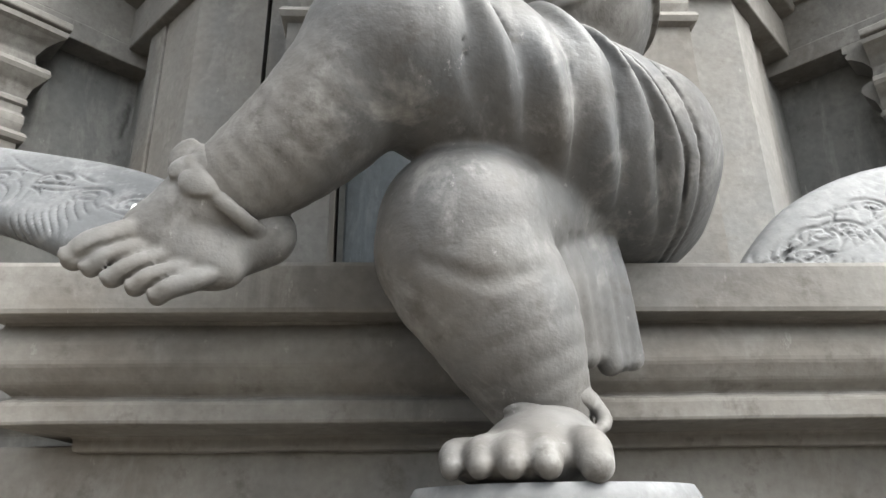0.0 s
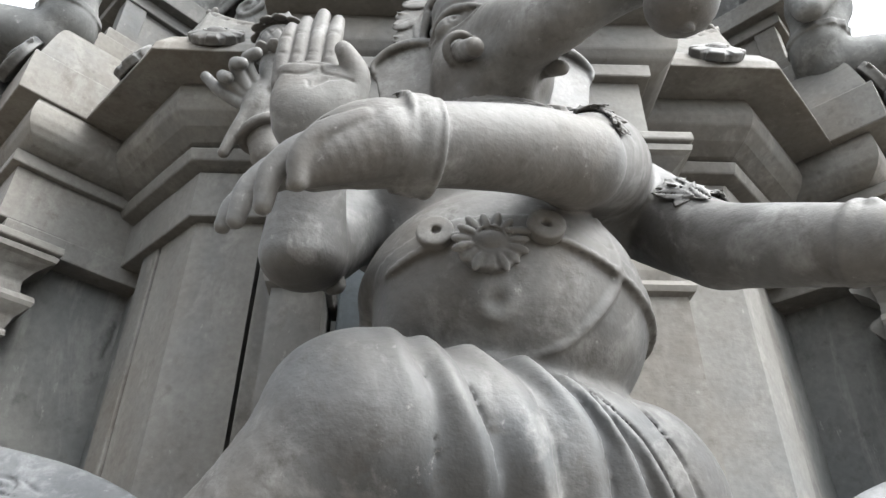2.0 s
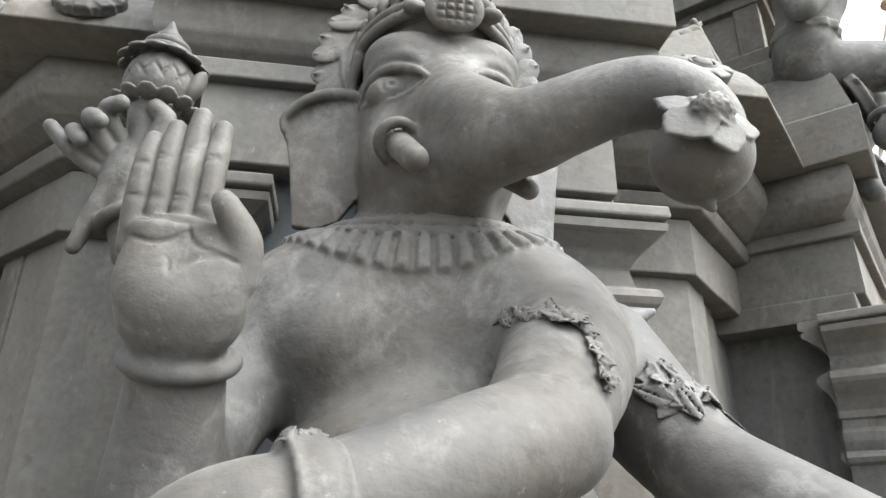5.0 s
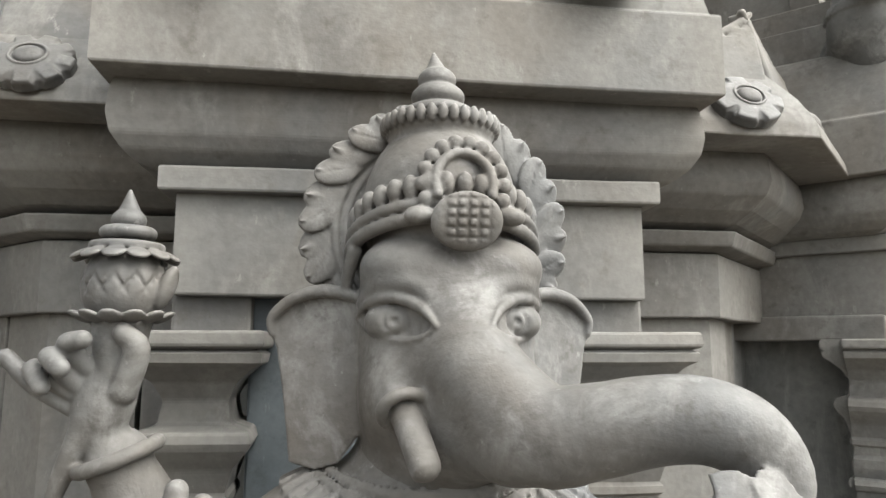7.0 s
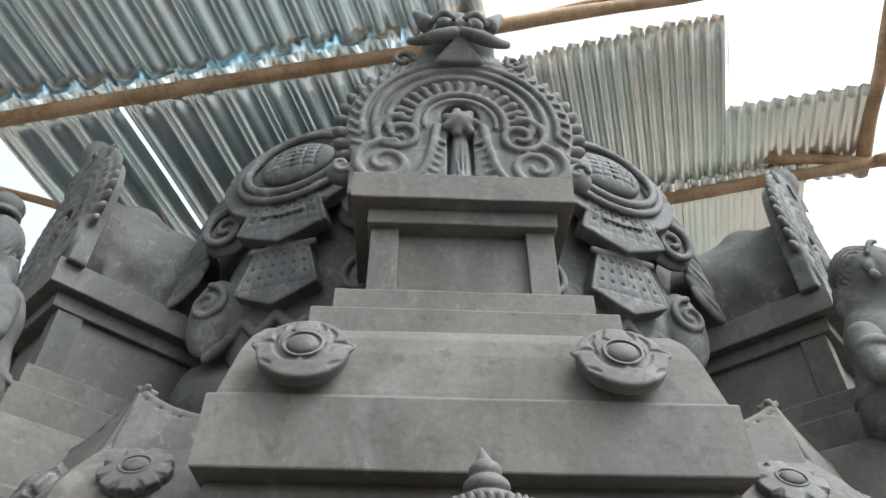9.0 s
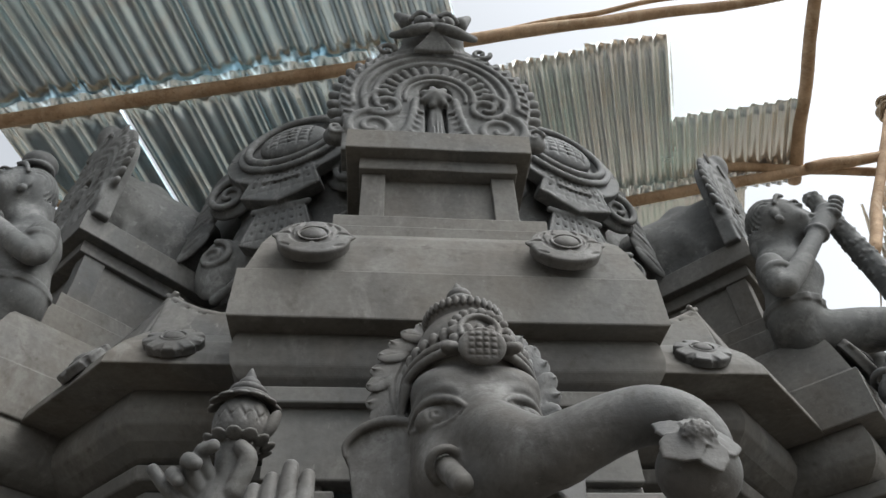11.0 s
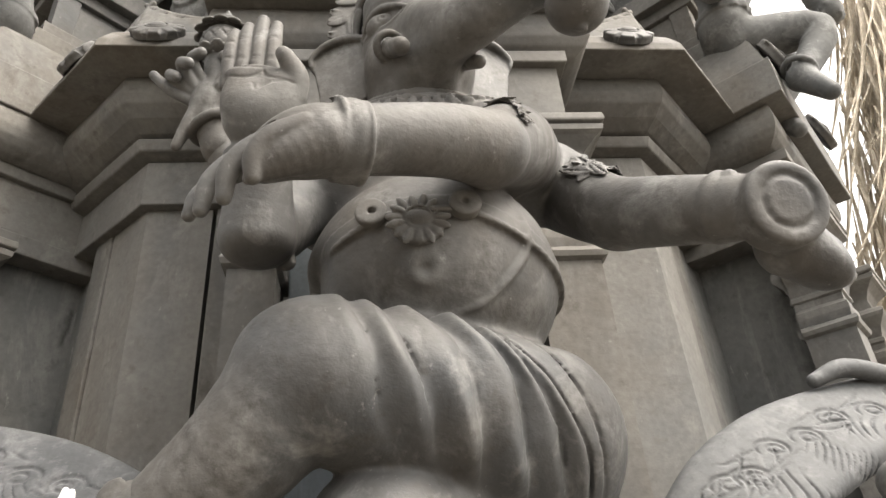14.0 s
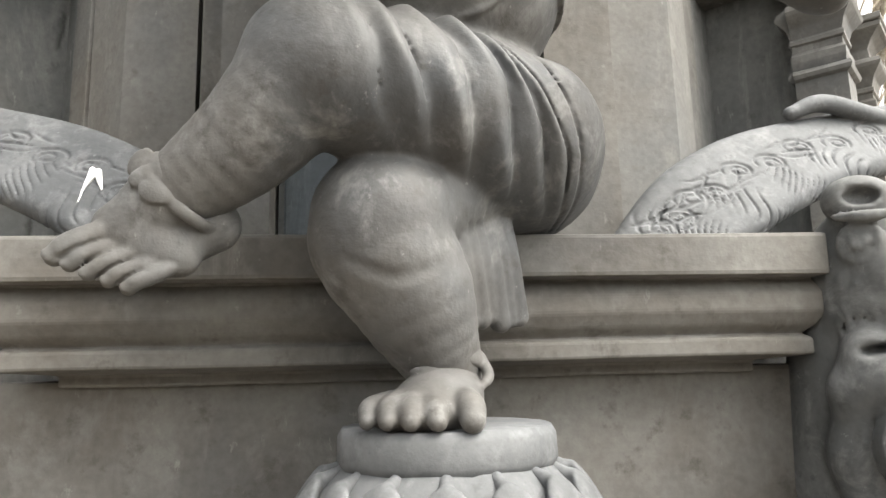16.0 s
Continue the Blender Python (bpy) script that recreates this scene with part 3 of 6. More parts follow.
def bay(deg, w, res):
    """One projecting bay, from the columns up to its gable."""
    T = about_axis(deg) @ Matrix.Translation((0, 0.026 if deg > 0 else 0, 0))
    slim = 0.94 if deg > 0 else 1.0

    def u_course(name, h, y, profile, material=CLAY, back=0.55, parent=tower, label=""):
        h *= w
        return part(name, sweep([(-h, back), (-h, y), (h, y), (h, back)], profile, turn=T), material, parent, label)

    def solid(front, z0, z1, depth=0.1):
        return [(0, z0), (0, z1), (-depth, z1), (-depth, z0)]

    # columns with their capitals
    for s in (-1, 1):
        def col(name, x0, x1, y0, z0, z1, y1=0.45, edge=0.005, parent=tower):
            a, b = sorted((s * x0 * w, s * x1 * w))
            return part(name, slab(a, b, y0, y1, z0, z1, T, edge), CLAY, parent)
        a, b = sorted((s * (0.349 if w < 0.95 or s > 0 else 0.345) * w, s * (0.221 if w < 0.95 or s > 0 else 0.259) * w))
        prof = [(0.0, 1.515), (0.0, 2.04), (0.010, 2.046), (0.014, 2.056), (0.010, 2.066), (0.0, 2.07), (0.004, 2.09), (0.004, 2.108), (-0.002, 2.118), (-0.002, 2.135), (0.004, 2.14), (0.004, 2.15), (0.0, 2.156), (0.008, 2.185), (0.03, 2.212), (0.034, 2.222), (0.030, 2.236), (0.004, 2.244), (-0.002, 2.275), (0.012, 2.30), (0.034, 2.32), (0.044, 2.326), (0.046, 2.338), (0.038, 2.343), (0.05, 2.347), (0.048, 2.368), (-0.05, 2.368), (-0.05, 1.515)]
        column = part("column", sweep([(a, 0.18), (a, 0.062), (b, 0.062), (b, 0.18), (a, 0.181)], prof, turn=T, wobble=0.003), CLAY, tower)
        col("impost", 0.238, 0.348, 0.10, 2.364, 2.42, parent=column)
        # pilaster wrapping the corner of the recess
        hs = 1.513 * math.tan(math.pi / 8)
        k = 0.12 * math.sqrt(0.5)
        col("jamb", 0.38 / w, 0.4615 / w, 0.398, 1.49, 2.41)
        run = [(0.4715, 0.405), (hs, 0.405), (hs + k, 0.405 + k)] if s > 0 else [(-hs - k, 0.405 + k), (-hs, 0.405), (-0.4715, 0.405)]
        part("pilaster", sweep(run, [(0, 1.49), (0, 2.41), (-0.05, 2.41), (-0.05, 1.49)], turn=T, edge=0.008, wobble=0.003), CLAY, tower)
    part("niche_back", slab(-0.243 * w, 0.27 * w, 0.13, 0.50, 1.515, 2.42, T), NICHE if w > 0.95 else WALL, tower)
    # seat and its mouldings
    seat_h = 0.562 * (1 if w > 0.95 else 0.8)
    part("seat_slab", slab(-seat_h - 0.025, seat_h - 0.012, -0.185, 0.50, 1.458, 1.517, T, 0.006), CLAY, tower)
    q = seat_h - 0.012
    prof = [(-0.06, 1.325), (-0.06, 1.342), (0.0, 1.348), (0.0, 1.372), (-0.012, 1.378), (0.004, 1.39), (0.016, 1.41), (0.016, 1.435), (0.004, 1.455), (0.004, 1.46), (-0.08, 1.46), (-0.08, 1.325)]
    part("seat_moulding", sweep([(-q - 0.022, 0.45), (-q - 0.022, -0.145), (q - 0.012, -0.145), (q - 0.012, 0.45)], prof, turn=T), CLAY, tower)
    q = seat_h + 0.045
    part("seat_base", slab(-q, q, -0.07, 0.45, 0.95, 1.335, T, 0.008), CLAY, tower)
    part("seat_foot", slab(-q - 0.05, q + 0.05, -0.17, 0.45, 0.0, 0.96, T, 0.01), WALL, tower)
    # entablature
    u_course("block", 0.345 * slim, 0.08, solid(0, 2.417, 2.565))
    u_course("ledge", 0.367 * slim, 0.06, solid(0, 2.562, 2.598))
    u_course("cyma", 0.40 * slim, 0.085, [(-0.02, 2.596), (0.0, 2.604), (0.02, 2.62), (0.033, 2.64), (0.038, 2.665), (0.036, 2.70), (0.03, 2.722), (-0.1, 2.722), (-0.1, 2.596)])
    shelf = u_course("shelf", 0.448, 0.0, [(0, 2.717), (0.0, 2.846), (-0.012, 2.850), (-0.014, 2.862), (-0.022, 2.90), (-0.032, 2.95), (-0.045, 2.99), (-0.065, 3.02), (-0.1, 3.035), (-0.2, 3.04), (-0.2, 2.717)], back=0.75)
    u_course("step", 0.322, 0.13, solid(0, 3.0, 3.122), back=0.8)
    u_course("step", 0.282, 0.16, solid(0, 3.10, 3.192), back=0.8)
    block = u_course("panel_block", 0.205, 0.213, solid(0, 3.18, 3.40), back=0.95)
    for s in (-1, 1):
        a, b = sorted((s * 0.152 * w, s * 0.219 * w))
        part("pilaster_strip", slab(a, b, 0.19, 0.26, 3.19, 3.398, T, 0.003), CLAY, block)
        a, b = sorted((s * 0.19 * w, s * 0.219 * w))
        part("pilaster_strip", slab(a, b, 0.80, 0.87, 3.19, 3.398, T, 0.003), CLAY, block)
    u_course("ledge", 0.227, 0.168, solid(0, 3.397, 3.445), back=0.98)
    u_course("abacus", 0.268, 0.13, solid(0, 3.444, 3.528), back=1.0)
    # barrel vault running back from the gable
    c = Clay((-0.36, 0.2, 3.46), (0.36, 1.25, 4.06), 0.014)
    c.brick((0, 0.68, 3.56), (0.22, 0.42, 0.06), 0.03)
    c.cone((0, 0.26, 3.71), (0, 1.1, 3.70), 0.225, 0.25, 0.03)
    c.egg((0.0, 0.33, 3.66), (0.255, 0.07, 0.15), 0.03)
    if w < 0.95:
        c.egg((0, 0.36, 3.86), (0.15, 0.10, 0.13), 0.04)
        c.egg((0, 0.50, 3.70), (0.29, 0.22, 0.20), 0.06)
        c.egg((0, 0.90, 3.72), (0.29, 0.26, 0.26), 0.08)
    c.make("vault", GREY, tower, "", T @ Matrix.Diagonal((w, 1, 1, 1)))
    gable(T, w, tower, res, w > 0.95)
    for s in (-1, 1):
        rosette(((-0.297 if s < 0 else 0.258) * w, -0.012, 2.926), 0.077, 18, 6, shelf, T, True)
        rosette((s * 0.595, 0.175, 2.785), 0.063, 32, 9 if s < 0 else 7, low_shelf, T, False)


bay(0, 1.0, 0.0055)
bay(45, 0.86, 0.009)
bay(-45, 0.86, 0.009)
# ---- the seated elephant-headed statue ----
def joined(name, clays, material):
    """Several lumps, worked at their own fineness, pressed into one figure."""
    verts, quads, n = [], [], 0
    for c in clays:
        v, q = c.mesh()
        verts.append(v)
        quads.append(q + n)
        n += len(v)
    whole = Clay((0, 0, 0), (0.1, 0.1, 0.1), 0.1)
    whole.mesh = lambda: (np.concatenate(verts), np.concatenate(quads))
    return whole.make(name, material)


def lotus_eye(c, x, z, s):
    """A large almond eye with heavy lids, lying round the side of the face."""
    def at(f, up):
        h = 0.0235 if up > 0 else 0.019
        return x + f * 0.037, z + s * f * 0.006 + up * h * (1 - f * f) ** 0.75
    rims = {}
    for up in (1, -1):
        rims[up] = [(px, c.front(px, pz), pz) for px, pz in (at(-1 + 2 * i / 8, up) for i in range(9))]
    y = c.front(x, z)
    for i in range(1, 8):
        (ax, ay, az), (bx, by, bz) = rims[1][i], rims[-1][i]
        c.egg(((ax + bx) / 2, (ay + by) / 2 - 0.004, (az + bz) / 2), (0.008, 0.010, (az - bz) / 2 + 0.003), 0.004, cut=True)
    c.egg((x + s * 0.001, y + 0.0185, z), (0.031, 0.024, 0.0205), 0.001, (0, 0, s * 28))
    c.chain([(px, py - 0.0005, pz) for px, py, pz in rims[1]], [0.003, 0.005, 0.0062, 0.0066, 0.0066, 0.0064, 0.006, 0.005, 0.003], 0.002)
    c.chain([(px, py + 0.002, pz) for px, py, pz in rims[-1]], [0.002, 0.0028, 0.0032, 0.0036, 0.0036, 0.0036, 0.0032, 0.0028, 0.002], 0.002)
    ye = c.front(x - 0.002, z)
    c.ring((x - 0.002, ye - 0.0005, z), (s * 0.35, -1, 0), 0.0118, 0.0034, 0.001, cut=True)
    c.egg((x - 0.002, ye - 0.001, z), (0.0050, 0.005, 0.0050), 0.001, cut=True)


def leafage(c, path, n, size, seed, spread=0.012, ground=None):
    """Crisp pointed leaflets, flat and folded along the rib, pressed on to the surface along a line of (x, z)."""
    rng = random.Random(seed)
    ground = ground or c
    for i in range(n):
        f = i / (n - 1) * (len(path) - 1)
        k = min(int(f), len(path) - 2)
        x = path[k][0] + (path[k + 1][0] - path[k][0]) * (f - k) + rng.uniform(-1, 1) * spread
        z = path[k][1] + (path[k + 1][1] - path[k][1]) * (f - k) + rng.uniform(-1, 1) * spread
        y = ground.front(x, z)
        if y > ground.lo[1] + ground.n[1] * ground.res * 0.8:
            continue
        e = 0.006
        lean = ((ground.front(x + e, z) - ground.front(x - e, z)) / (2 * e), (ground.front(x, z + e) - ground.front(x, z - e)) / (2 * e))
        lean = tuple(max(-1.2, min(1.2, v)) + rng.uniform(-0.35, 0.35) for v in lean)
        a = rng.uniform(0, 6.28)
        q = size * rng.uniform(0.75, 1.25)
        u, v = (math.cos(a), math.sin(a)), (-math.sin(a), math.cos(a))
        o = [(x + q * (p * u[0] + w * v[0]), z + q * (p * u[1] + w * v[1])) for p, w in ((-1.1, 0), (-0.45, 0.42), (0.15, 0.50), (0.7, 0.32), (1.25, 0.02), (0.7, -0.32), (0.15, -0.50), (-0.45, -0.42))]
        c.sheet(o, y - 0.0030 - rng.uniform(0, 0.003), 0.0019, 0.0006, lean)
        p = np.array((x, y - 0.0062, z))
        d = np.array((u[0], lean[0] * u[0] + lean[1] * u[1], u[1])) * q
        c.cone(p - d * 0.8, p + d * 0.9, 0.0014, 0.0010, 0.0008, cut=True)


def statue():
    body = c = Clay((-0.50, -0.57, 1.262), (0.58, 0.13, 2.30), 0.0036)
    # trunk of the body
    c.egg((0.0, -0.165, 1.865), (0.180, 0.186, 0.160), 0.02)
    c.egg((0.0, -0.115, 2.06), (0.165, 0.125, 0.135), 0.05)
    for s in (-1, 1):
        c.egg((s * 0.075, -0.185, 2.075), (0.075, 0.05, 0.055), 0.03)
    c.egg((-0.122, -0.108, 2.088), (0.118, 0.105, 0.118), 0.03)
    c.egg((0.102, -0.150, 2.082), (0.120, 0.116, 0.122), 0.03)
    c.egg((0.0, -0.12, 2.15), (0.16, 0.105, 0.075), 0.04)
    c.cone((0, -0.11, 2.12), (0.0, -0.12, 2.27), 0.105, 0.085, 0.04)
    # hips and crossed leg, under a cloth
    c.egg((0.075, -0.11, 1.635), (0.178, 0.160, 0.130), 0.03)
    c.cone((0.11, -0.19, 1.64), (-0.13, -0.335, 1.675), 0.120, 0.088, 0.02)
    c.egg((-0.155, -0.345, 1.685), (0.080, 0.068, 0.076), 0.015)
    c.chain([(-0.165, -0.34, 1.665), (-0.225, -0.325, 1.60), (-0.285, -0.31, 1.555), (-0.318, -0.30, 1.53)], [0.073, 0.061, 0.049, 0.041], 0.01)
    # standing leg
    c.chain([(0.06, -0.15, 1.60), (-0.078, -0.27, 1.515), (-0.045, -0.275, 1.43), (-0.012, -0.262, 1.355), (-0.005, -0.255, 1.32)], [0.09, 0.086, 0.074, 0.048, 0.038], 0.01)
    c.egg((-0.075, -0.29, 1.52), (0.078, 0.073, 0.068), 0.015)
    c.chain([(-0.12, -0.352, 1.455), (-0.06, -0.36, 1.435), (0.0, -0.345, 1.46)], [0.002, 0.004, 0.002], 0.012, cut=True)

    # grooves of the cloth, each as (z, x) from the lap up to the belly
    grooves = [[(1.50, -0.08), (1.59, -0.112), (1.66, -0.128), (1.75, -0.155)],
               [(1.50, -0.035), (1.55, -0.055), (1.59, -0.070), (1.632, -0.082), (1.70, -0.093), (1.75, -0.115)],
               [(1.50, 0.0), (1.575, -0.019), (1.621, -0.029), (1.652, -0.037), (1.70, -0.055), (1.75, -0.085)],
               [(1.50, 0.03), (1.56, 0.025), (1.617, 0.022), (1.661, 0.020), (1.70, 0.004), (1.75, -0.03)],
               [(1.50, 0.08), (1.583, 0.075), (1.622, 0.074), (1.665, 0.067), (1.705, 0.052), (1.75, 0.02)],
               [(1.50, 0.128), (1.547, 0.124), (1.58, 0.12), (1.615, 0.115), (1.648, 0.10), (1.69, 0.084), (1.75, 0.045)],
               [(1.50, 0.158), (1.558, 0.152), (1.596, 0.149), (1.624, 0.136), (1.675, 0.111), (1.711, 0.082), (1.76, 0.04)],
               [(1.50, 0.17), (1.576, 0.170), (1.611, 0.166), (1.657, 0.153), (1.712, 0.126), (1.76, 0.09)],
               [(1.50, 0.23), (1.60, 0.232), (1.66, 0.215), (1.72, 0.18), (1.78, 0.14)]]
    heights = (0.008, 0.015, 0.017, 0.016, 0.013, 0.012, 0.007, 0.004)

    def folds(x, y, z, d):
        zz = z.ravel()
        at_z = [np.interp(zz, [p[0] for p in g], [p[1] for p in g]).reshape(z.shape) + 0.003 * np.sin(z * 60 + 2.0 * i) * (0 < i < 6) for i, g in enumerate(grooves)]
        lift = np.zeros(np.broadcast(x, z).shape)
        for i, hgt in enumerate(heights):
            f = (x - at_z[i]) / np.maximum(at_z[i + 1] - at_z[i], 0.004)
            if i < 6:
                rise = np.clip(f / 0.74, 0, 1)
                fall = np.clip((1 - f) / 0.26, 0, 1)
                wave = rise * rise * (3 - 2 * rise) * np.sqrt(fall)
            else:
                wave = np.clip(f * 9, 0, 1) * np.clip((1 - f) * 9, 0, 1)
            lift = np.where((f >= 0) & (f < 1), hgt * (0.8 + 0.25 * np.sin(z * 30 + i * 1.9)) * wave, lift)
        near = np.clip((1.80 - z) / 0.05, 0, 1) * np.clip((z - 1.505) / 0.03, 0, 1) * np.clip((z - 1.562 + 0.35 * x) / 0.03, 0, 1)
        belly = np.sqrt((x / 0.18) ** 2 + ((y + 0.165) / 0.186) ** 2 + ((z - 1.865) / 0.16) ** 2)
        near = near * np.clip((belly - 1.04) / 0.08, 0, 1) * np.clip((x - at_z[0]) / 0.05, 0, 1)
        return (d + near * (0.005 - lift)).astype(np.float32)
    c.skin((-0.17, -0.47, 1.5), (0.30, 0.08, 1.82), folds)
    for i, g in enumerate(grooves[1:8]):        # knife lines along the folds
        run = [(p[1], p[0]) for p in g if (1.60 - 0.35 * p[1] if i < 5 else 1.52) < p[0] < 1.73]
        if len(run) > 1:
            c.chain([(x, c.front(x, z) + 0.0005, z) for x, z in run], [0.0018] + [0.0030] * (len(run) - 2) + [0.0018], 0.002, cut=True)
    for i in range(6):        # hanging end of the cloth, laid in pleats over the leg
        f = i / 5
        c.chain([(-0.015 + 0.085 * f, -0.262 + 0.050 * f, 1.585), (0.016 + 0.068 * f, -0.270 + 0.045 * f, 1.49), (0.030 + 0.068 * f, -0.242 + 0.040 * f, 1.395 + 0.004 * (i % 3))], [0.010, 0.0115, 0.0115 + 0.002 * (i % 2)], 0.002)
    for i in range(6):
        f = i / 5
        c.chain([(0.004 + 0.070 * f, -0.290 + 0.05 * f, 1.53), (0.024 + 0.068 * f, -0.282 + 0.048 * f, 1.46), (0.031 + 0.068 * f, -0.266 + 0.045 * f, 1.39)], [0.001, 0.002, 0.0025], 0.003, cut=True)
    # girdle under the chest
    def girdle(x, y, z, d):
        zb = 1.893 - 0.30 * np.maximum(np.abs(x + 0.02) - 0.05, 0)
        band = np.maximum(d - 0.004, np.abs(z - zb) - 0.013)
        cord = np.maximum(d - 0.0085, np.abs(z - zb + 0.014) - 0.0045)
        return np.minimum(np.minimum(d, band), cord).astype(np.float32)
    c.skin((-0.22, -0.40, 1.80), (0.22, -0.02, 1.93), girdle)
    thread = [(0.100, 1.935), (0.111, 1.873), (0.106, 1.839), (0.080, 1.802), (0.046, 1.773), (0.015, 1.762)]
    c.chain([(x, c.front(x, z) + 0.001, z) for x, z in thread], [0.0055, 0.006, 0.006, 0.006, 0.0055, 0.003], 0.003)
    yn = c.front(-0.022, 1.808)
    c.ring((-0.022, yn + 0.005, 1.808), (0, 1, 0.2), 0.016, 0.003, 0.014)
    c.egg((-0.022, yn - 0.003, 1.806), (0.005, 0.007, 0.004), 0.006, cut=True)
    # arm that crosses before the body
    c.chain([(0.142, -0.17, 2.085), (0.112, -0.290, 2.026), (0.060, -0.375, 1.954)], [0.082, 0.063, 0.048], 0.010)
    c.chain([(0.066, -0.378, 1.951), (0.0, -0.425, 1.927), (-0.10, -0.472, 1.889), (-0.145, -0.484, 1.876)], [0.049, 0.0435, 0.038, 0.036], 0.006)
    # arm stretched out to hold the disc
    c.chain([(0.208, -0.13, 2.08), (0.245, -0.205, 1.985), (0.27, -0.25, 1.935)], [0.07, 0.057, 0.050], 0.012)
    c.chain([(0.265, -0.245, 1.940), (0.31, -0.315, 1.897), (0.358, -0.385, 1.853)], [0.052, 0.047, 0.041], 0.008)
    c.plate((0.388, -0.413, 1.834), (0.05, -1, -0.25), 0.052, 0.022, 0.004, soft=0.006)
    c.ring((0.390, -0.435, 1.829), (0.05, -1, -0.25), 0.032, 0.0045, 0.002, cut=True)
    c.ring((0.346, -0.367, 1.866), (0.56, -0.70, -0.44), 0.042, 0.0045, 0.003, squash=1.6)
    c.cone((0.420, -0.364, 1.812), (0.456, -0.352, 1.798), 0.041, 0.034, 0.010)
    c.egg((0.448, -0.362, 1.786), (0.042, 0.033, 0.028), 0.010, (0, 35, 0))
    c.egg((0.350, -0.398, 1.889), (0.011, 0.011, 0.010), 0.003)
    # arm of the raised palm: its elbow hangs low and ends in a blunt cuff
    c.chain([(-0.185, -0.12, 2.08), (-0.222, -0.19, 1.965), (-0.236, -0.236, 1.925)], [0.066, 0.052, 0.046], 0.015)
    c.chain([(-0.238, -0.240, 1.918), (-0.235, -0.262, 1.97), (-0.229, -0.296, 2.035)], [0.052, 0.045, 0.038], 0.01)
    c.brick((-0.236, -0.236, 1.838), (0.08, 0.08, 0.03), 0.035, cut=True)
    c.egg((-0.205, -0.20, 1.90), (0.016, 0.012, 0.014), 0.004)
    # back arm
    c.chain([(-0.195, -0.09, 2.10), (-0.285, -0.075, 2.12), (-0.345, -0.10, 2.215)], [0.058, 0.042, 0.034], 0.015)
    # collar over shoulders and breast
    def collar(x, y, z, d):
        px, py, pz = x, y + 0.10, z - 2.25
        rho = np.sqrt(px ** 2 + py ** 2 + pz ** 2)
        phi = np.arctan2(px, -py + 0.35 * (-pz))
        front = np.clip((0.06 - py) / 0.02, 0, 1)
        teeth = 0.0018 + 0.0055 * np.clip(np.sin(phi * 50) * 3 + 1.9, 0, 1)
        a = np.maximum(d - teeth * front, np.abs(rho - 0.166) - 0.0165)
        b = np.maximum(d - 0.006 * front, np.abs(rho - 0.143) - 0.0045)
        e = np.maximum(d - 0.0065 * front, np.abs(rho - 0.131) - 0.0045)
        return np.minimum(np.minimum(d, a), np.minimum(b, e)).astype(np.float32)
    c.skin((-0.22, -0.32, 2.02), (0.22, 0.0, 2.29), collar)
    # leaves of the armlets
    c.cone((0.258, -0.12, 2.135), (0.29, -0.115, 2.147), 0.015, 0.005, 0.005)

    armlet = c = Clay((0.04, -0.43, 1.93), (0.33, -0.09, 2.13), 0.0022)
    leafage(c, [(0.060, 2.074), (0.082, 2.070), (0.106, 2.050)], 26, 0.0125, 5, 0.009, body)
    leafage(c, [(0.106, 2.040), (0.114, 1.985)], 12, 0.0095, 15, 0.004, body)
    leafage(c, [(0.214, 2.028), (0.236, 2.038), (0.262, 2.026), (0.292, 2.0)], 26, 0.0145, 6, 0.007, body)
    leafage(c, [(0.218, 2.012), (0.246, 2.004)], 4, 0.020, 16, 0.003, body)
    # girdle jewel and studs
    jewel = c = Clay((-0.125, -0.40, 1.815), (0.07, -0.335, 1.93), 0.0020)
    for x in (-0.084, 0.030):
        y = body.front(x, 1.886, -0.385)
        c.plate((x, y - 0.002, 1.886), (x * 1.2, -1, 0.1), 0.0205, 0.008, 0.002, soft=0.003)
        c.plate((x, y - 0.014, 1.887), (x * 1.2, -1, 0.1), 0.0052, 0.010, 0.001, cut=True)
    y = body.front(-0.028, 1.866, -0.385)
    c.plate((-0.028, y + 0.001, 1.866), (-0.02, -1, 0.1), 0.034, 0.007, 0.002)
    c.egg((-0.028, y - 0.003, 1.868), (0.019, 0.009, 0.012), 0.001)
    c.ring((-0.028, y - 0.007, 1.868), (0, 1, 0.1), 0.0155, 0.0022, 0.001)
    for i in range(15):
        a = radians(i * 24 + 5)
        m = 0.92 + 0.08 * math.sin(i * 2.7)
        px, pz = -0.028 + 0.031 * m * math.cos(a), 1.866 + 0.027 * m * math.sin(a)
        c.egg((px, y - 0.006 + 0.002 * (i % 2), pz), (0.0125, 0.0045, 0.0052), 0.0006, (0, -math.degrees(a), 0))
        c.cone((-0.028 + 0.022 * math.cos(a + 0.21), y - 0.0085, 1.866 + 0.019 * math.sin(a + 0.21)), (-0.028 + 0.042 * math.cos(a + 0.21), y - 0.0075, 1.866 + 0.037 * math.sin(a + 0.21)), 0.0016, 0.0022, 0.001, cut=True)

    # hanging foot and toes
    foot = c = Clay((-0.485, -0.385, 1.39), (-0.225, -0.19, 1.60), 0.0028)
    c.cone((-0.300, -0.305, 1.548), (-0.318, -0.30, 1.53), 0.044, 0.041, 0.01)
    c.cone((-0.315, -0.30, 1.528), (-0.295, -0.28, 1.515), 0.040, 0.034, 0.015)
    c.chain([(-0.318, -0.302, 1.532), (-0.342, -0.308, 1.512), (-0.358, -0.312, 1.496)], [0.042, 0.036, 0.027], 0.012)
    c.egg((-0.348, -0.311, 1.490), (0.050, 0.025, 0.030), 0.012, (0, 28, 0))
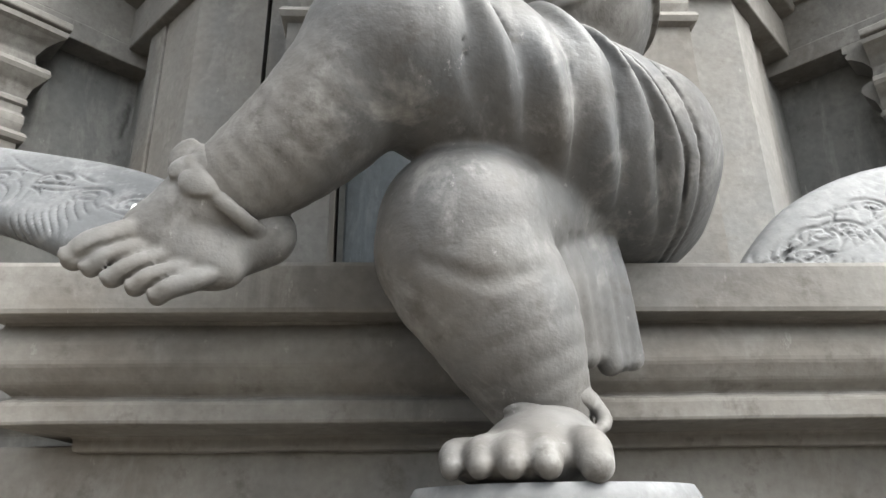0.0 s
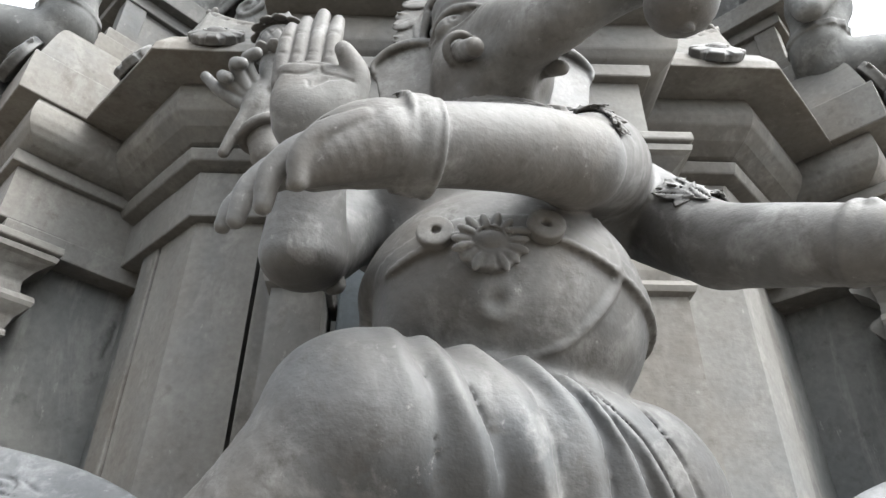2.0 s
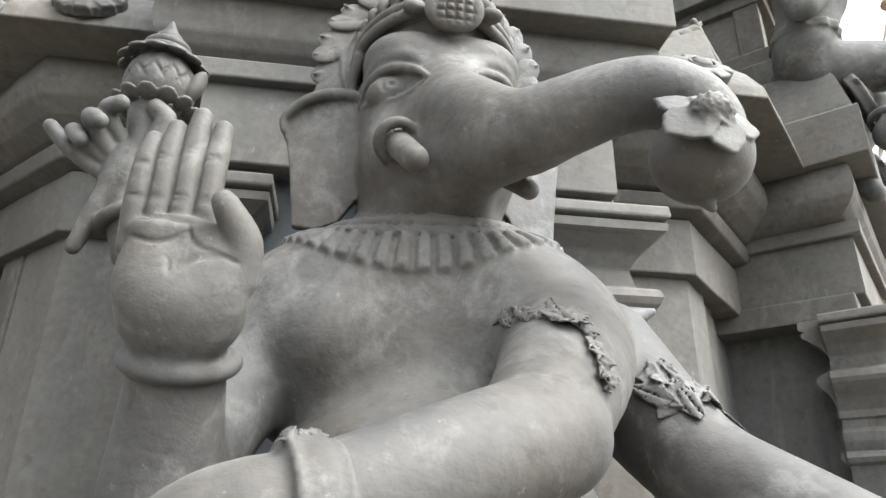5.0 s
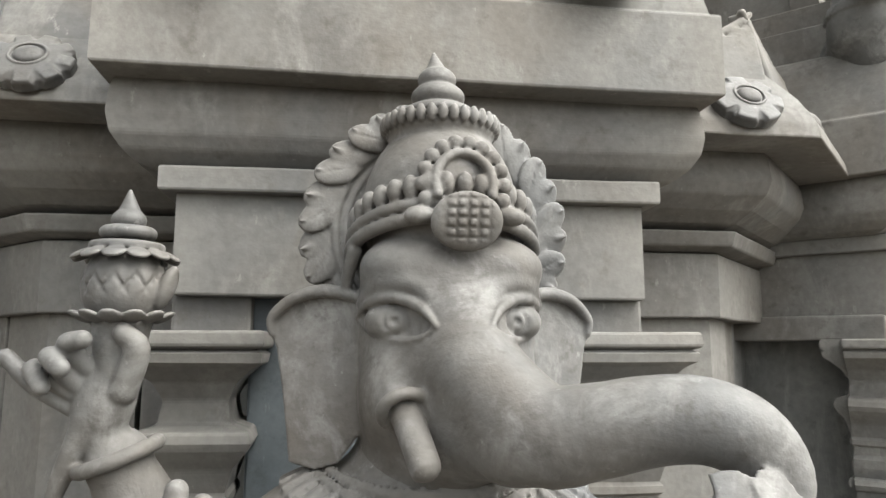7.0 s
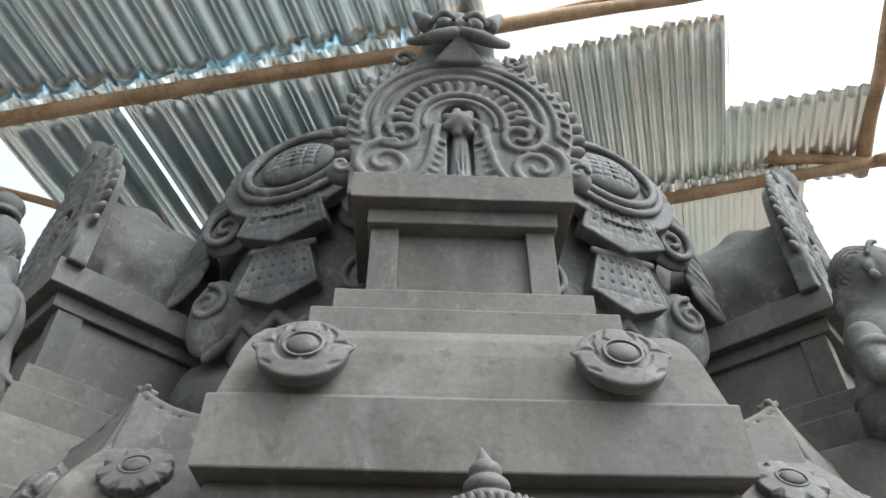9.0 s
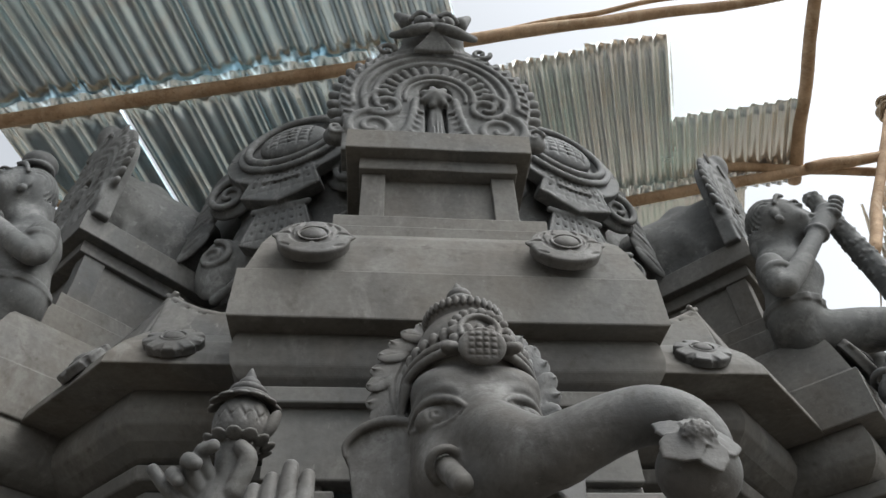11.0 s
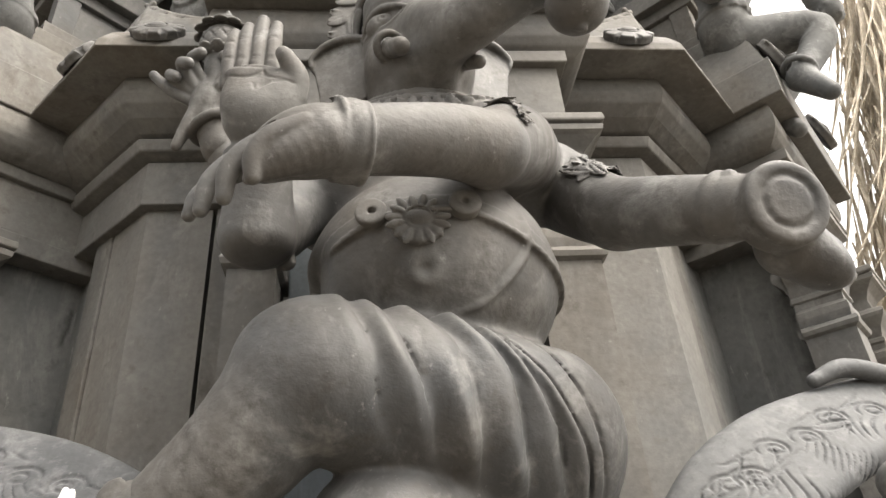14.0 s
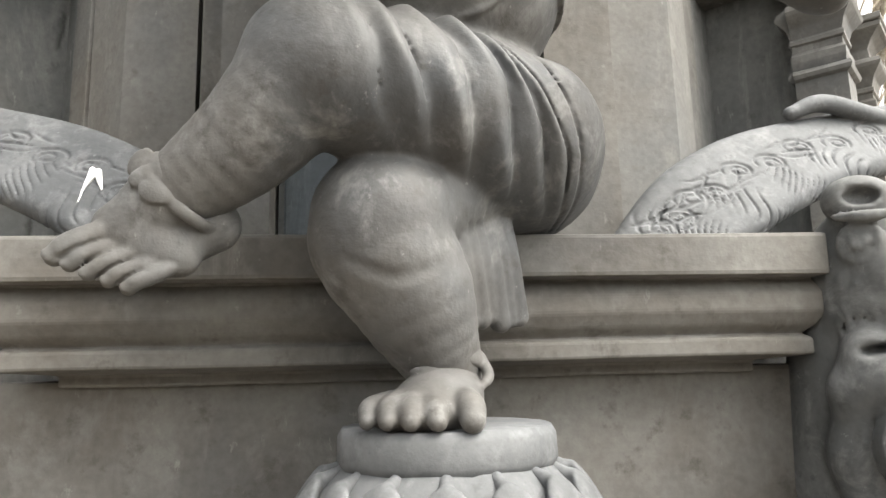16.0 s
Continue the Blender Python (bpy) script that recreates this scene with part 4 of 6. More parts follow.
    c.egg((-0.325, -0.308, 1.480), (0.050, 0.025, 0.030), 0.012, (0, 30, 0))
    c.chain([(-0.338, -0.306, 1.470), (-0.305, -0.295, 1.488), (-0.272, -0.283, 1.508)], [0.024, 0.030, 0.032], 0.012)
    toes = []
    for x, z, bx, bz, r in ((-0.421, 1.466, -0.380, 1.490, 0.0140), (-0.405, 1.457, -0.364, 1.477, 0.0108), (-0.386, 1.447, -0.348, 1.468, 0.0106), (-0.365, 1.439, -0.332, 1.456, 0.0102), (-0.345, 1.431, -0.318, 1.447, 0.0102)):
        tip, base = np.array((x, -0.332, z)), np.array((bx, -0.327, bz))
        root = base + (base - tip) * 0.45 + np.array((0, 0.004, 0))
        mid = base * 0.35 + tip * 0.65 + np.array((0, -0.003, 0.002))
        c.chain([root, base, mid, tip], [r * 0.8, r, r * 1.02, r * 0.85], 0.0012)
        nail = tip + (tip - base) * 0.05 + np.array((-0.001, -r * 0.72, 0.001))
        c.egg(nail, (r * 0.55, 0.0026, r * 0.50), 0.0008, (0, 30, 0))
        toes.append((root, base, mid, tip))
    for a, b in zip(toes, toes[1:]):
        line = [(p + q) / 2 for p, q in zip(a, b)]
        c.chain([(p[0], c.front(p[0], p[2]) + e, p[2]) for p, e in zip(line[1:], (-0.0005, 0.001, 0.002))], [0.0014, 0.0026, 0.0030], 0.0012, cut=True)
    c.ring((-0.305, -0.305, 1.547), (0.75, 0.0, 0.66), 0.0405, 0.0065, 0.002, squash=1.8)
    c.ring((-0.316, -0.305, 1.538), (0.75, 0.0, 0.66), 0.0425, 0.0045, 0.002)
    for x, z, a in ((-0.338, 1.566, 60), (-0.330, 1.548, 20), (-0.318, 1.530, -20)):
        c.egg((x, c.front(x, z) - 0.001, z), (0.019, 0.005, 0.013), 0.001, (0, -a, 0))
    c.ring((-0.296, -0.303, 1.527), (0.66, -0.22, 0.72), 0.0415, 0.0045, 0.002, squash=1.7)

    # foot on the pedestal
    stand = c = Clay((-0.14, -0.40, 1.255), (0.085, -0.18, 1.372), 0.0026)
    c.chain([(-0.008, -0.258, 1.36), (0.0, -0.25, 1.325), (-0.012, -0.295, 1.303), (-0.025, -0.322, 1.296)], [0.046, 0.040, 0.036, 0.026], 0.010)
    c.egg((-0.034, -0.312, 1.293), (0.066, 0.055, 0.024), 0.012)
    c.egg((-0.015, -0.290, 1.312), (0.048, 0.050, 0.026), 0.015)
    c.cone((0.0, -0.22, 1.30), (0.0, -0.25, 1.30), 0.028, 0.035, 0.01)
    for x, y, r in ((-0.094, -0.334, 0.0110), (-0.074, -0.348, 0.0116), (-0.051, -0.357, 0.0124), (-0.025, -0.362, 0.0132), (0.010, -0.362, 0.0165)):
        c.chain([(x * 0.72 - 0.003, y + 0.050, 1.306), (x, y + 0.010, 1.300), (x * 1.03, y - 0.008, 1.287)], [r, r, r * 0.82], 0.006)
    c.ring((-0.005, -0.258, 1.345), (0.0, 0.25, 1), 0.0415, 0.006, 0.002, squash=1.8)
    c.egg((-0.030, -0.300, 1.336), (0.020, 0.006, 0.012), 0.002, (60, 0, 0))
    c.chain([(0.036, -0.27, 1.352), (0.042, -0.285, 1.330), (0.030, -0.305, 1.318)], [0.006, 0.007, 0.004], 0.003)

    # drooping hand and its bangle
    hand = c = Clay((-0.285, -0.57, 1.755), (-0.045, -0.395, 1.965), 0.0026)
    c.cone((-0.09, -0.468, 1.892), (-0.145, -0.484, 1.876), 0.038, 0.036, 0.008)
    c.ring((-0.106, -0.473, 1.886), (0.95, 0.30, 0.15), 0.0375, 0.0085, 0.002, squash=2.0)
    for o in (-0.013, 0.013):
        c.ring((-0.106 + o, -0.473 + o * 0.3, 1.886), (0.95, 0.30, 0.10), 0.0425, 0.0035, 0.001)
    leafage(c, [(-0.118, 1.93), (-0.108, 1.935)], 3, 0.010, 3, 0.004)
    c.chain([(-0.135, -0.483, 1.880), (-0.165, -0.482, 1.872), (-0.190, -0.478, 1.858)], [0.037, 0.034, 0.024], 0.010)
    c.chain([(-0.128, -0.498, 1.866), (-0.162, -0.502, 1.846), (-0.190, -0.503, 1.826), (-0.200, -0.503, 1.816)], [0.028, 0.022, 0.012, 0.006], 0.008)
    rows = []
    for pts, r in ((((-0.146, -0.512, 1.886), (-0.180, -0.515, 1.864), (-0.197, -0.513, 1.832), (-0.198, -0.509, 1.810)), 0.0118),
                   (((-0.150, -0.489, 1.898), (-0.201, -0.490, 1.874), (-0.227, -0.488, 1.838), (-0.231, -0.484, 1.804)), 0.0118),
                   (((-0.150, -0.465, 1.900), (-0.216, -0.465, 1.882), (-0.252, -0.463, 1.842), (-0.260, -0.460, 1.806)), 0.0114),
                   (((-0.150, -0.442, 1.892), (-0.226, -0.441, 1.880), (-0.268, -0.439, 1.844), (-0.279, -0.437, 1.816)), 0.0106)):
        pts = tuple(tuple(np.array((-0.145, p[1], 1.876)) + (np.array(p) - np.array((-0.145, p[1], 1.876))) * 0.94) for p in pts)
        pts = ((pts[0][0], pts[0][1], pts[0][2] - 0.012), (pts[1][0], pts[1][1], pts[1][2] - 0.007)) + pts[2:]
        c.chain(pts, [r * 1.2, r * 1.06, r * 0.95, r * 0.7], 0.0012)
        rows.append(np.array(pts))
    for a, b in zip(rows, rows[1:]):        # grooves between the fingers
        mid = (a + b) / 2 + np.array((-0.0085, -0.0055, 0.0065))
        c.chain([mid[0] * 0.9 + mid[1] * 0.1, mid[0] * 0.4 + mid[1] * 0.6, mid[1], mid[2], mid[3]], [0.003, 0.0055, 0.0066, 0.0072, 0.0064], 0.0018, cut=True)

    # open palm
    palm = c = Clay((-0.315, -0.395, 1.985), (-0.135, -0.255, 2.275), 0.0022)
    c.cone((-0.230, -0.285, 2.015), (-0.228, -0.312, 2.06), 0.038, 0.036, 0.01)
    c.ring((-0.230, -0.285, 2.018), (0.05, -0.5, 0.85), 0.043, 0.009, 0.003)
    c.egg((-0.2275, -0.328, 2.090), (0.052, 0.025, 0.058), 0.012, (-8, 0, 0))
    c.egg((-0.2275, -0.322, 2.048), (0.052, 0.034, 0.042), 0.014)
    c.egg((-0.2265, -0.338, 2.062), (0.052, 0.026, 0.034), 0.014)
    c.egg((-0.200, -0.345, 2.082), (0.030, 0.018, 0.036), 0.008, (0, 14, 0))
    c.egg((-0.252, -0.343, 2.078), (0.027, 0.015, 0.040), 0.008)
    c.egg((-0.240, -0.345, 2.112), (0.038, 0.012, 0.014), 0.008)
    for x, zt, r in ((-0.2740, 2.205, 0.0106), (-0.2560, 2.218, 0.0112), (-0.2362, 2.233, 0.0116), (-0.2160, 2.222, 0.0110)):
        base = -0.2300 + (x + 0.245) * 1.12
        c.chain([(base - 0.012, -0.333, 2.100), (x - 0.001, -0.338, 2.135), (x, -0.337, (2.15 + zt) / 2), (x + 0.001, -0.331, zt)], [r * 1.1, r * 1.06, r, r * 0.8], 0.0008)
        for g, o in ((0.0, 0.0), (0.05, 0.0), (0.50, 0.001), (0.55, 0.001)):
            z = 2.138 + (zt - 2.138) * g
            y = c.front(x, z)
            c.cone((x - r * 0.8, y + 0.002, z + o), (x, y, z), 0.0011, 0.0013, 0.001, cut=True)
            c.cone((x, y, z), (x + r * 0.8, y + 0.002, z - o), 0.0013, 0.0011, 0.001, cut=True)
    for x0, x1, z1 in ((-0.2655, -0.2660, 2.195), (-0.2462, -0.2464, 2.205), (-0.2262, -0.2262, 2.207)):
        c.chain([(x0 - 0.001, c.front(x0, 2.128) - 0.0005, 2.126), (x0, c.front(x0, 2.15) - 0.001, 2.15), (x1, c.front(x1, z1 - 0.01) - 0.001, z1)], [0.0012, 0.002, 0.002], 0.001, cut=True)
    c.chain([(-0.186, -0.338, 2.075), (-0.181, -0.350, 2.102), (-0.194, -0.361, 2.126), (-0.199, -0.362, 2.134)], [0.019, 0.0165, 0.0125, 0.0105], 0.003)
    for line in (((-0.2672, 2.1176), (-0.2472, 2.1176), (-0.2271, 2.1167), (-0.2010, 2.1163)), ((-0.2660, 2.1205), (-0.245, 2.1206), (-0.226, 2.120)), ((-0.2697, 2.102), (-0.2547, 2.097), (-0.2397, 2.0986), (-0.2259, 2.1078)), ((-0.2246, 2.1147), (-0.2221, 2.102), (-0.2109, 2.0917), (-0.1960, 2.0887)), ((-0.2296, 2.0664), (-0.2246, 2.0767), (-0.2121, 2.0848), (-0.1960, 2.0859), (-0.1800, 2.080)), ((-0.227, 2.0664), (-0.2216, 2.0757), (-0.2091, 2.0825), (-0.196, 2.083)), ((-0.2372, 2.0836), (-0.2341, 2.0744), (-0.2326, 2.0652))):
        c.chain([(x, c.front(x, z), z) for x, z in line], [0.0012] + [0.0024] * (len(line) - 2) + [0.0012], 0.0012, cut=True)

    # hand with the bud-shaped club
    club = c = Clay((-0.49, -0.185, 2.16), (-0.275, -0.035, 2.545), 0.0024)
    c.cone((-0.335, -0.095, 2.19), (-0.347, -0.10, 2.225), 0.036, 0.034, 0.006)
    c.ring((-0.347, -0.10, 2.228), (-0.35, -0.05, 0.93), 0.041, 0.0085, 0.002)
    c.egg((-0.362, -0.112, 2.290), (0.033, 0.023, 0.052), 0.012, (0, 12, 0))
    c.chain([(-0.34, -0.125, 2.30), (-0.325, -0.137, 2.342), (-0.338, -0.142, 2.36)], [0.016, 0.0135, 0.011], 0.003)
    for (a, b, d2, r) in (((-0.380, -0.12, 2.322), (-0.392, -0.145, 2.347), (-0.374, -0.157, 2.353), 0.0112), ((-0.388, -0.12, 2.305), (-0.408, -0.145, 2.335), (-0.392, -0.160, 2.324), 0.0112), ((-0.390, -0.115, 2.295), (-0.428, -0.13, 2.323), (-0.414, -0.147, 2.305), 0.0105), ((-0.385, -0.11, 2.275), (-0.432, -0.115, 2.305), (-0.462, -0.119, 2.335), 0.010)):
        c.chain([a, b, d2], [r, r, r * 0.88], 0.0018)
    c.chain([(-0.375, -0.115, 2.27), (-0.395, -0.11, 2.225), (-0.41, -0.105, 2.185)], [0.016, 0.012, 0.009], 0.006)
    c.chain([(-0.352, -0.112, 2.30), (-0.350, -0.110, 2.375)], [0.020, 0.032], 0.003)
    c.egg((-0.350, -0.108, 2.412), (0.045, 0.045, 0.048), 0.003)
    c.plate((-0.350, -0.108, 2.456), (0, 0, 1), 0.040, 0.005, 0.002)
    for i in range(12):
        a = 2 * math.pi * i / 12
        ca, sa = math.cos(a), math.sin(a)
        for r, z, tip, dz in ((0.036, 2.452, 0.057, -0.012), (0.036, 2.372, 0.051, 0.012)):
            c.egg((-0.350 + (r + tip) / 2 * ca, -0.108 + (r + tip) / 2 * sa, z + dz / 2), (0.013, 0.0125, 0.0038), 0.001, (0, 28 if dz < 0 else -28, math.degrees(a)))
        for t in (0.75, -0.75):
            c.cone((-0.350 + 0.047 * ca, -0.108 + 0.047 * sa, 2.390), (-0.350 + 0.046 * math.cos(a + t), -0.108 + 0.046 * math.sin(a + t), 2.440), 0.0018, 0.0018, 0.0015, cut=True)
    c.ring((-0.350, -0.108, 2.472), (0, 0, 1), 0.023, 0.0075, 0.002)
    c.egg((-0.351, -0.106, 2.487), (0.019, 0.019, 0.014), 0.002)
    c.cone((-0.351, -0.105, 2.491), (-0.352, -0.104, 2.523), 0.015, 0.002, 0.002)
    c.egg((-0.303, -0.12, 2.41), (0.010, 0.013, 0.026), 0.003, (0, 20, 0))

    # head, trunk and crown
    head = c = Clay((-0.225, -0.475, 2.115), (0.30, -0.03, 2.715), 0.0024)
    c.cone((0, -0.115, 2.13), (0.0, -0.13, 2.28), 0.098, 0.085, 0.02)
    c.egg((0.007, -0.130, 2.375), (0.103, 0.112, 0.115), 0.03)
    c.egg((0.006, -0.160, 2.295), (0.086, 0.085, 0.095), 0.03)
    for s in (-1, 1):
        c.egg((0.007 + s * 0.046, -0.186, 2.430), (0.052, 0.048, 0.032), 0.03)
        c.chain([(0.007 + s * 0.022, -0.232, 2.388), (0.007 + s * 0.045, -0.232, 2.407), (0.007 + s * 0.075, -0.212, 2.408), (0.007 + s * 0.098, -0.175, 2.392)], [0.003, 0.004, 0.004, 0.003], 0.014)
        c.egg((0.006 + s * 0.058, -0.178, 2.295), (0.036, 0.045, 0.05), 0.02)
    c.chain([(0.008, -0.140, 2.440), (0.010, -0.180, 2.402), (0.013, -0.218, 2.362), (0.026, -0.255, 2.318), (0.068, -0.298, 2.270), (0.110, -0.328, 2.274), (0.150, -0.350, 2.284), (0.188, -0.368, 2.286), (0.220, -0.378, 2.273), (0.238, -0.384, 2.246), (0.236, -0.390, 2.215)], [0.030, 0.036, 0.040, 0.045, 0.046, 0.041, 0.038, 0.036, 0.034, 0.031, 0.026], 0.030)
    c.cone((0.005, -0.19, 2.275), (0.045, -0.275, 2.258), 0.056, 0.038, 0.02)
    c.egg((0.012, -0.205, 2.235), (0.045, 0.04, 0.022), 0.02)
    for s in (-1, 1):
        lotus_eye(c, 0.007 + s * 0.0635, 2.372, s)
    c.egg((0.213, -0.400, 2.197), (0.0455, 0.0455, 0.043), 0.002)
    leaf = [(0.007, 0.0), (0.017, 0.012), (0.0255, 0.026), (0.0215, 0.042), (0.007, 0.055), (0.001, 0.058), (-0.017, 0.045), (-0.0255, 0.029), (-0.018, 0.012), (-0.007, 0.0)]
    fx, fy, fz = 0.205, -0.423, 2.217
    for i in range(5):
        a = radians(-78 + i * 72)
        k = 0.82 + 0.08 * math.sin(i * 2.1)
        spot = [(fx + k * (u * math.sin(a) + v * math.cos(a)), fz + k * (v * math.sin(a) - u * math.cos(a))) for u, v in leaf]
        mid = sum(q[1] for q in spot) / len(spot) - fz
        c.sheet(spot, fy - 0.012 + 0.003 * (i % 2) + 0.5 * mid, 0.0024, 0.0008, (0.35 * math.cos(a), 0.5 + 0.35 * math.sin(a)))
    c.egg((fx, fy - 0.014, fz), (0.021, 0.015, 0.018), 0.001, (28, 0, 0))
    rng = random.Random(4)
    for i in range(46):
        a, r = i * 2.4, 0.0195 * math.sqrt((i + 0.5) / 46)
        x, z = fx + r * math.cos(a), fz + 0.86 * r * math.sin(a)
        c.egg((x, c.front(x, z) + 0.0005, z), (0.0034, 0.0026, 0.0026), 0.0006, (0, rng.uniform(0, 180), 0))
    c.cone((0.213, -0.395, 2.158), (0.217, -0.400, 2.146), 0.008, 0.004, 0.004)
    # tusks
    c.ring((-0.049, -0.236, 2.286), (0.2, -0.72, -0.66), 0.0215, 0.0065, 0.004)
    c.cone((-0.052, -0.215, 2.300), (-0.033, -0.280, 2.240), 0.0165, 0.0148, 0.001)
    c.plate((-0.0325, -0.283, 2.2365), (0.25, -0.72, -0.66), 0.0140, 0.004, 0.001, soft=0.001)
    c.cone((0.075, -0.225, 2.262), (0.093, -0.262, 2.225), 0.014, 0.011, 0.003)
    # ears
    for s in (-1, 1):
        ear = [(0.085, 2.398), (0.130, 2.408), (0.165, 2.402), (0.192, 2.382), (0.196, 2.368), (0.186, 2.345), (0.178, 2.300), (0.172, 2.255), (0.168, 2.222), (0.140, 2.215), (0.115, 2.222), (0.095, 2.25), (0.075, 2.28), (0.07, 2.36)]
        w = 1.0 if s < 0 else 0.93
        c.sheet([(0.004 + s * w * x, z) for x, z in ear], -0.128, 0.006, 0.006, (s * 0.35, 0.05))
        lip = [(0.095, -0.150, 2.400), (0.130, -0.140, 2.408), (0.165, -0.130, 2.401), (0.191, -0.118, 2.380), (0.192, -0.116, 2.362)]
        c.chain([(0.004 + s * w * x, y, z) for x, y, z in lip], [0.006, 0.0075, 0.007, 0.006, 0.004], 0.005)
    # halo of leaves behind the crown
    c.plate((0.0, -0.098, 2.482), (0, 1, -0.08), 0.138, 0.010, 0.003)
    c.ring((0.0, -0.108, 2.482), (0, 1, -0.08), 0.120, 0.005, 0.002)
    c.ring((0.0, -0.108, 2.482), (0, 1, -0.08), 0.108, 0.004, 0.002)
    for i in range(21):
        a = radians(-28 + i * 236 / 20)
        ca, sa = math.cos(a), math.sin(a)
        x, z = 0.140 * ca, 2.482 + 0.140 * sa
        t = a + 0.75
        c.egg((x, -0.103 - 0.003 * (i % 2), z), (0.028, 0.005, 0.019), 0.001, (14, -math.degrees(t), 0))
        c.cone((x + 0.012 * math.cos(t), -0.105, z + 0.012 * math.sin(t)), (x + 0.024 * math.cos(a + 0.5), -0.110, z + 0.024 * math.sin(a + 0.5)), 0.005, 0.0013, 0.001)
        c.cone((x - 0.018 * math.cos(t), -0.111, z - 0.018 * math.sin(t)), (x + 0.018 * math.cos(t), -0.111, z + 0.018 * math.sin(t)), 0.0013, 0.0013, 0.0015, cut=True)
    # crown
    c.egg((0.0, -0.135, 2.50), (0.089, 0.096, 0.108), 0.008)
    c.ring((0.003, -0.132, 2.450), (0, 0.28, 1), 0.106, 0.0075, 0.0015)
    c.ring((0.003, -0.132, 2.4655), (0, 0.28, 1), 0.105, 0.0068, 0.0015)
    for i in range(34):
        a = 2 * math.pi * i / 34
        x, y = 0.003 + 0.101 * math.cos(a), -0.133 + 0.101 * math.sin(a)
        c.egg((x, y, 2.484 - 0.28 * (y + 0.133)), (0.0088, 0.0088, 0.0135), 0.001)
        x, y = 0.066 * math.cos(a), -0.138 + 0.066 * math.sin(a)
        c.egg((x, y, 2.600), (0.0055, 0.0055, 0.0105), 0.001)
    c.plate((0, -0.138, 2.592), (0, 0, 1), 0.063, 0.007, 0.002)
    c.ring((0, -0.138, 2.583), (0, 0, 1), 0.056, 0.005, 0.002)
    c.egg((-0.002, -0.138, 2.616), (0.044, 0.044, 0.015), 0.002)
    c.egg((-0.003, -0.138, 2.638), (0.032, 0.032, 0.018), 0.001)
    c.egg((-0.004, -0.138, 2.660), (0.023, 0.023, 0.016), 0.001)
    c.cone((-0.005, -0.138, 2.666), (-0.008, -0.137, 2.696), 0.016, 0.0015, 0.002)
    # brow jewel: ribbed oval, arch above it, side knobs
    c.egg((0.012, -0.250, 2.470), (0.037, 0.010, 0.031), 0.002, (16, 0, 0))

    def ribs(x, y, z, d):
        near = np.clip(1 - ((x - 0.012) / 0.028) ** 4 - ((z - 2.472) / 0.026) ** 4, 0, 1) * (y < -0.248)
        g = np.maximum(np.abs(np.cos((x - 0.012) * 280)), np.abs(np.cos((z - 2.472) * 330)))
        return (d + near * 0.0036 * np.clip((g - 0.8) * 6, 0, 1)).astype(np.float32)
    c.skin((-0.03, -0.285, 2.43), (0.055, -0.24, 2.51), ribs)
    pts = [(0.012 + 0.030 * math.cos(radians(a)), -0.236 + 0.012 * math.sin(radians(a)), 2.512 + 0.036 * math.sin(radians(a))) for a in range(-20, 201, 20)]
    c.chain(pts, [0.0055] * len(pts), 0.001)
    for p in pts:
        c.egg((0.012 + (p[0] - 0.012) * 1.42, p[1] + 0.004, 2.512 + (p[2] - 2.512) * 1.36), (0.0085, 0.006, 0.0085), 0.001)
    for s in (-1, 1):
        c.egg((0.012 + s * 0.047, -0.236, 2.478), (0.0165, 0.011, 0.0098), 0.002, (0, s * 6, -s * 20))
    c.chain([(-0.098, -0.165, 2.45), (-0.105, -0.15, 2.42), (-0.104, -0.145, 2.40)], [0.008, 0.007, 0.004], 0.002)
    ob = joined("seated_elephant_statue", (body, armlet, jewel, foot, stand, hand, palm, club, head), BODY)
    return tagged(ob, "grey clay statue of a seated elephant-headed figure with crossed leg", "statue")


statue()
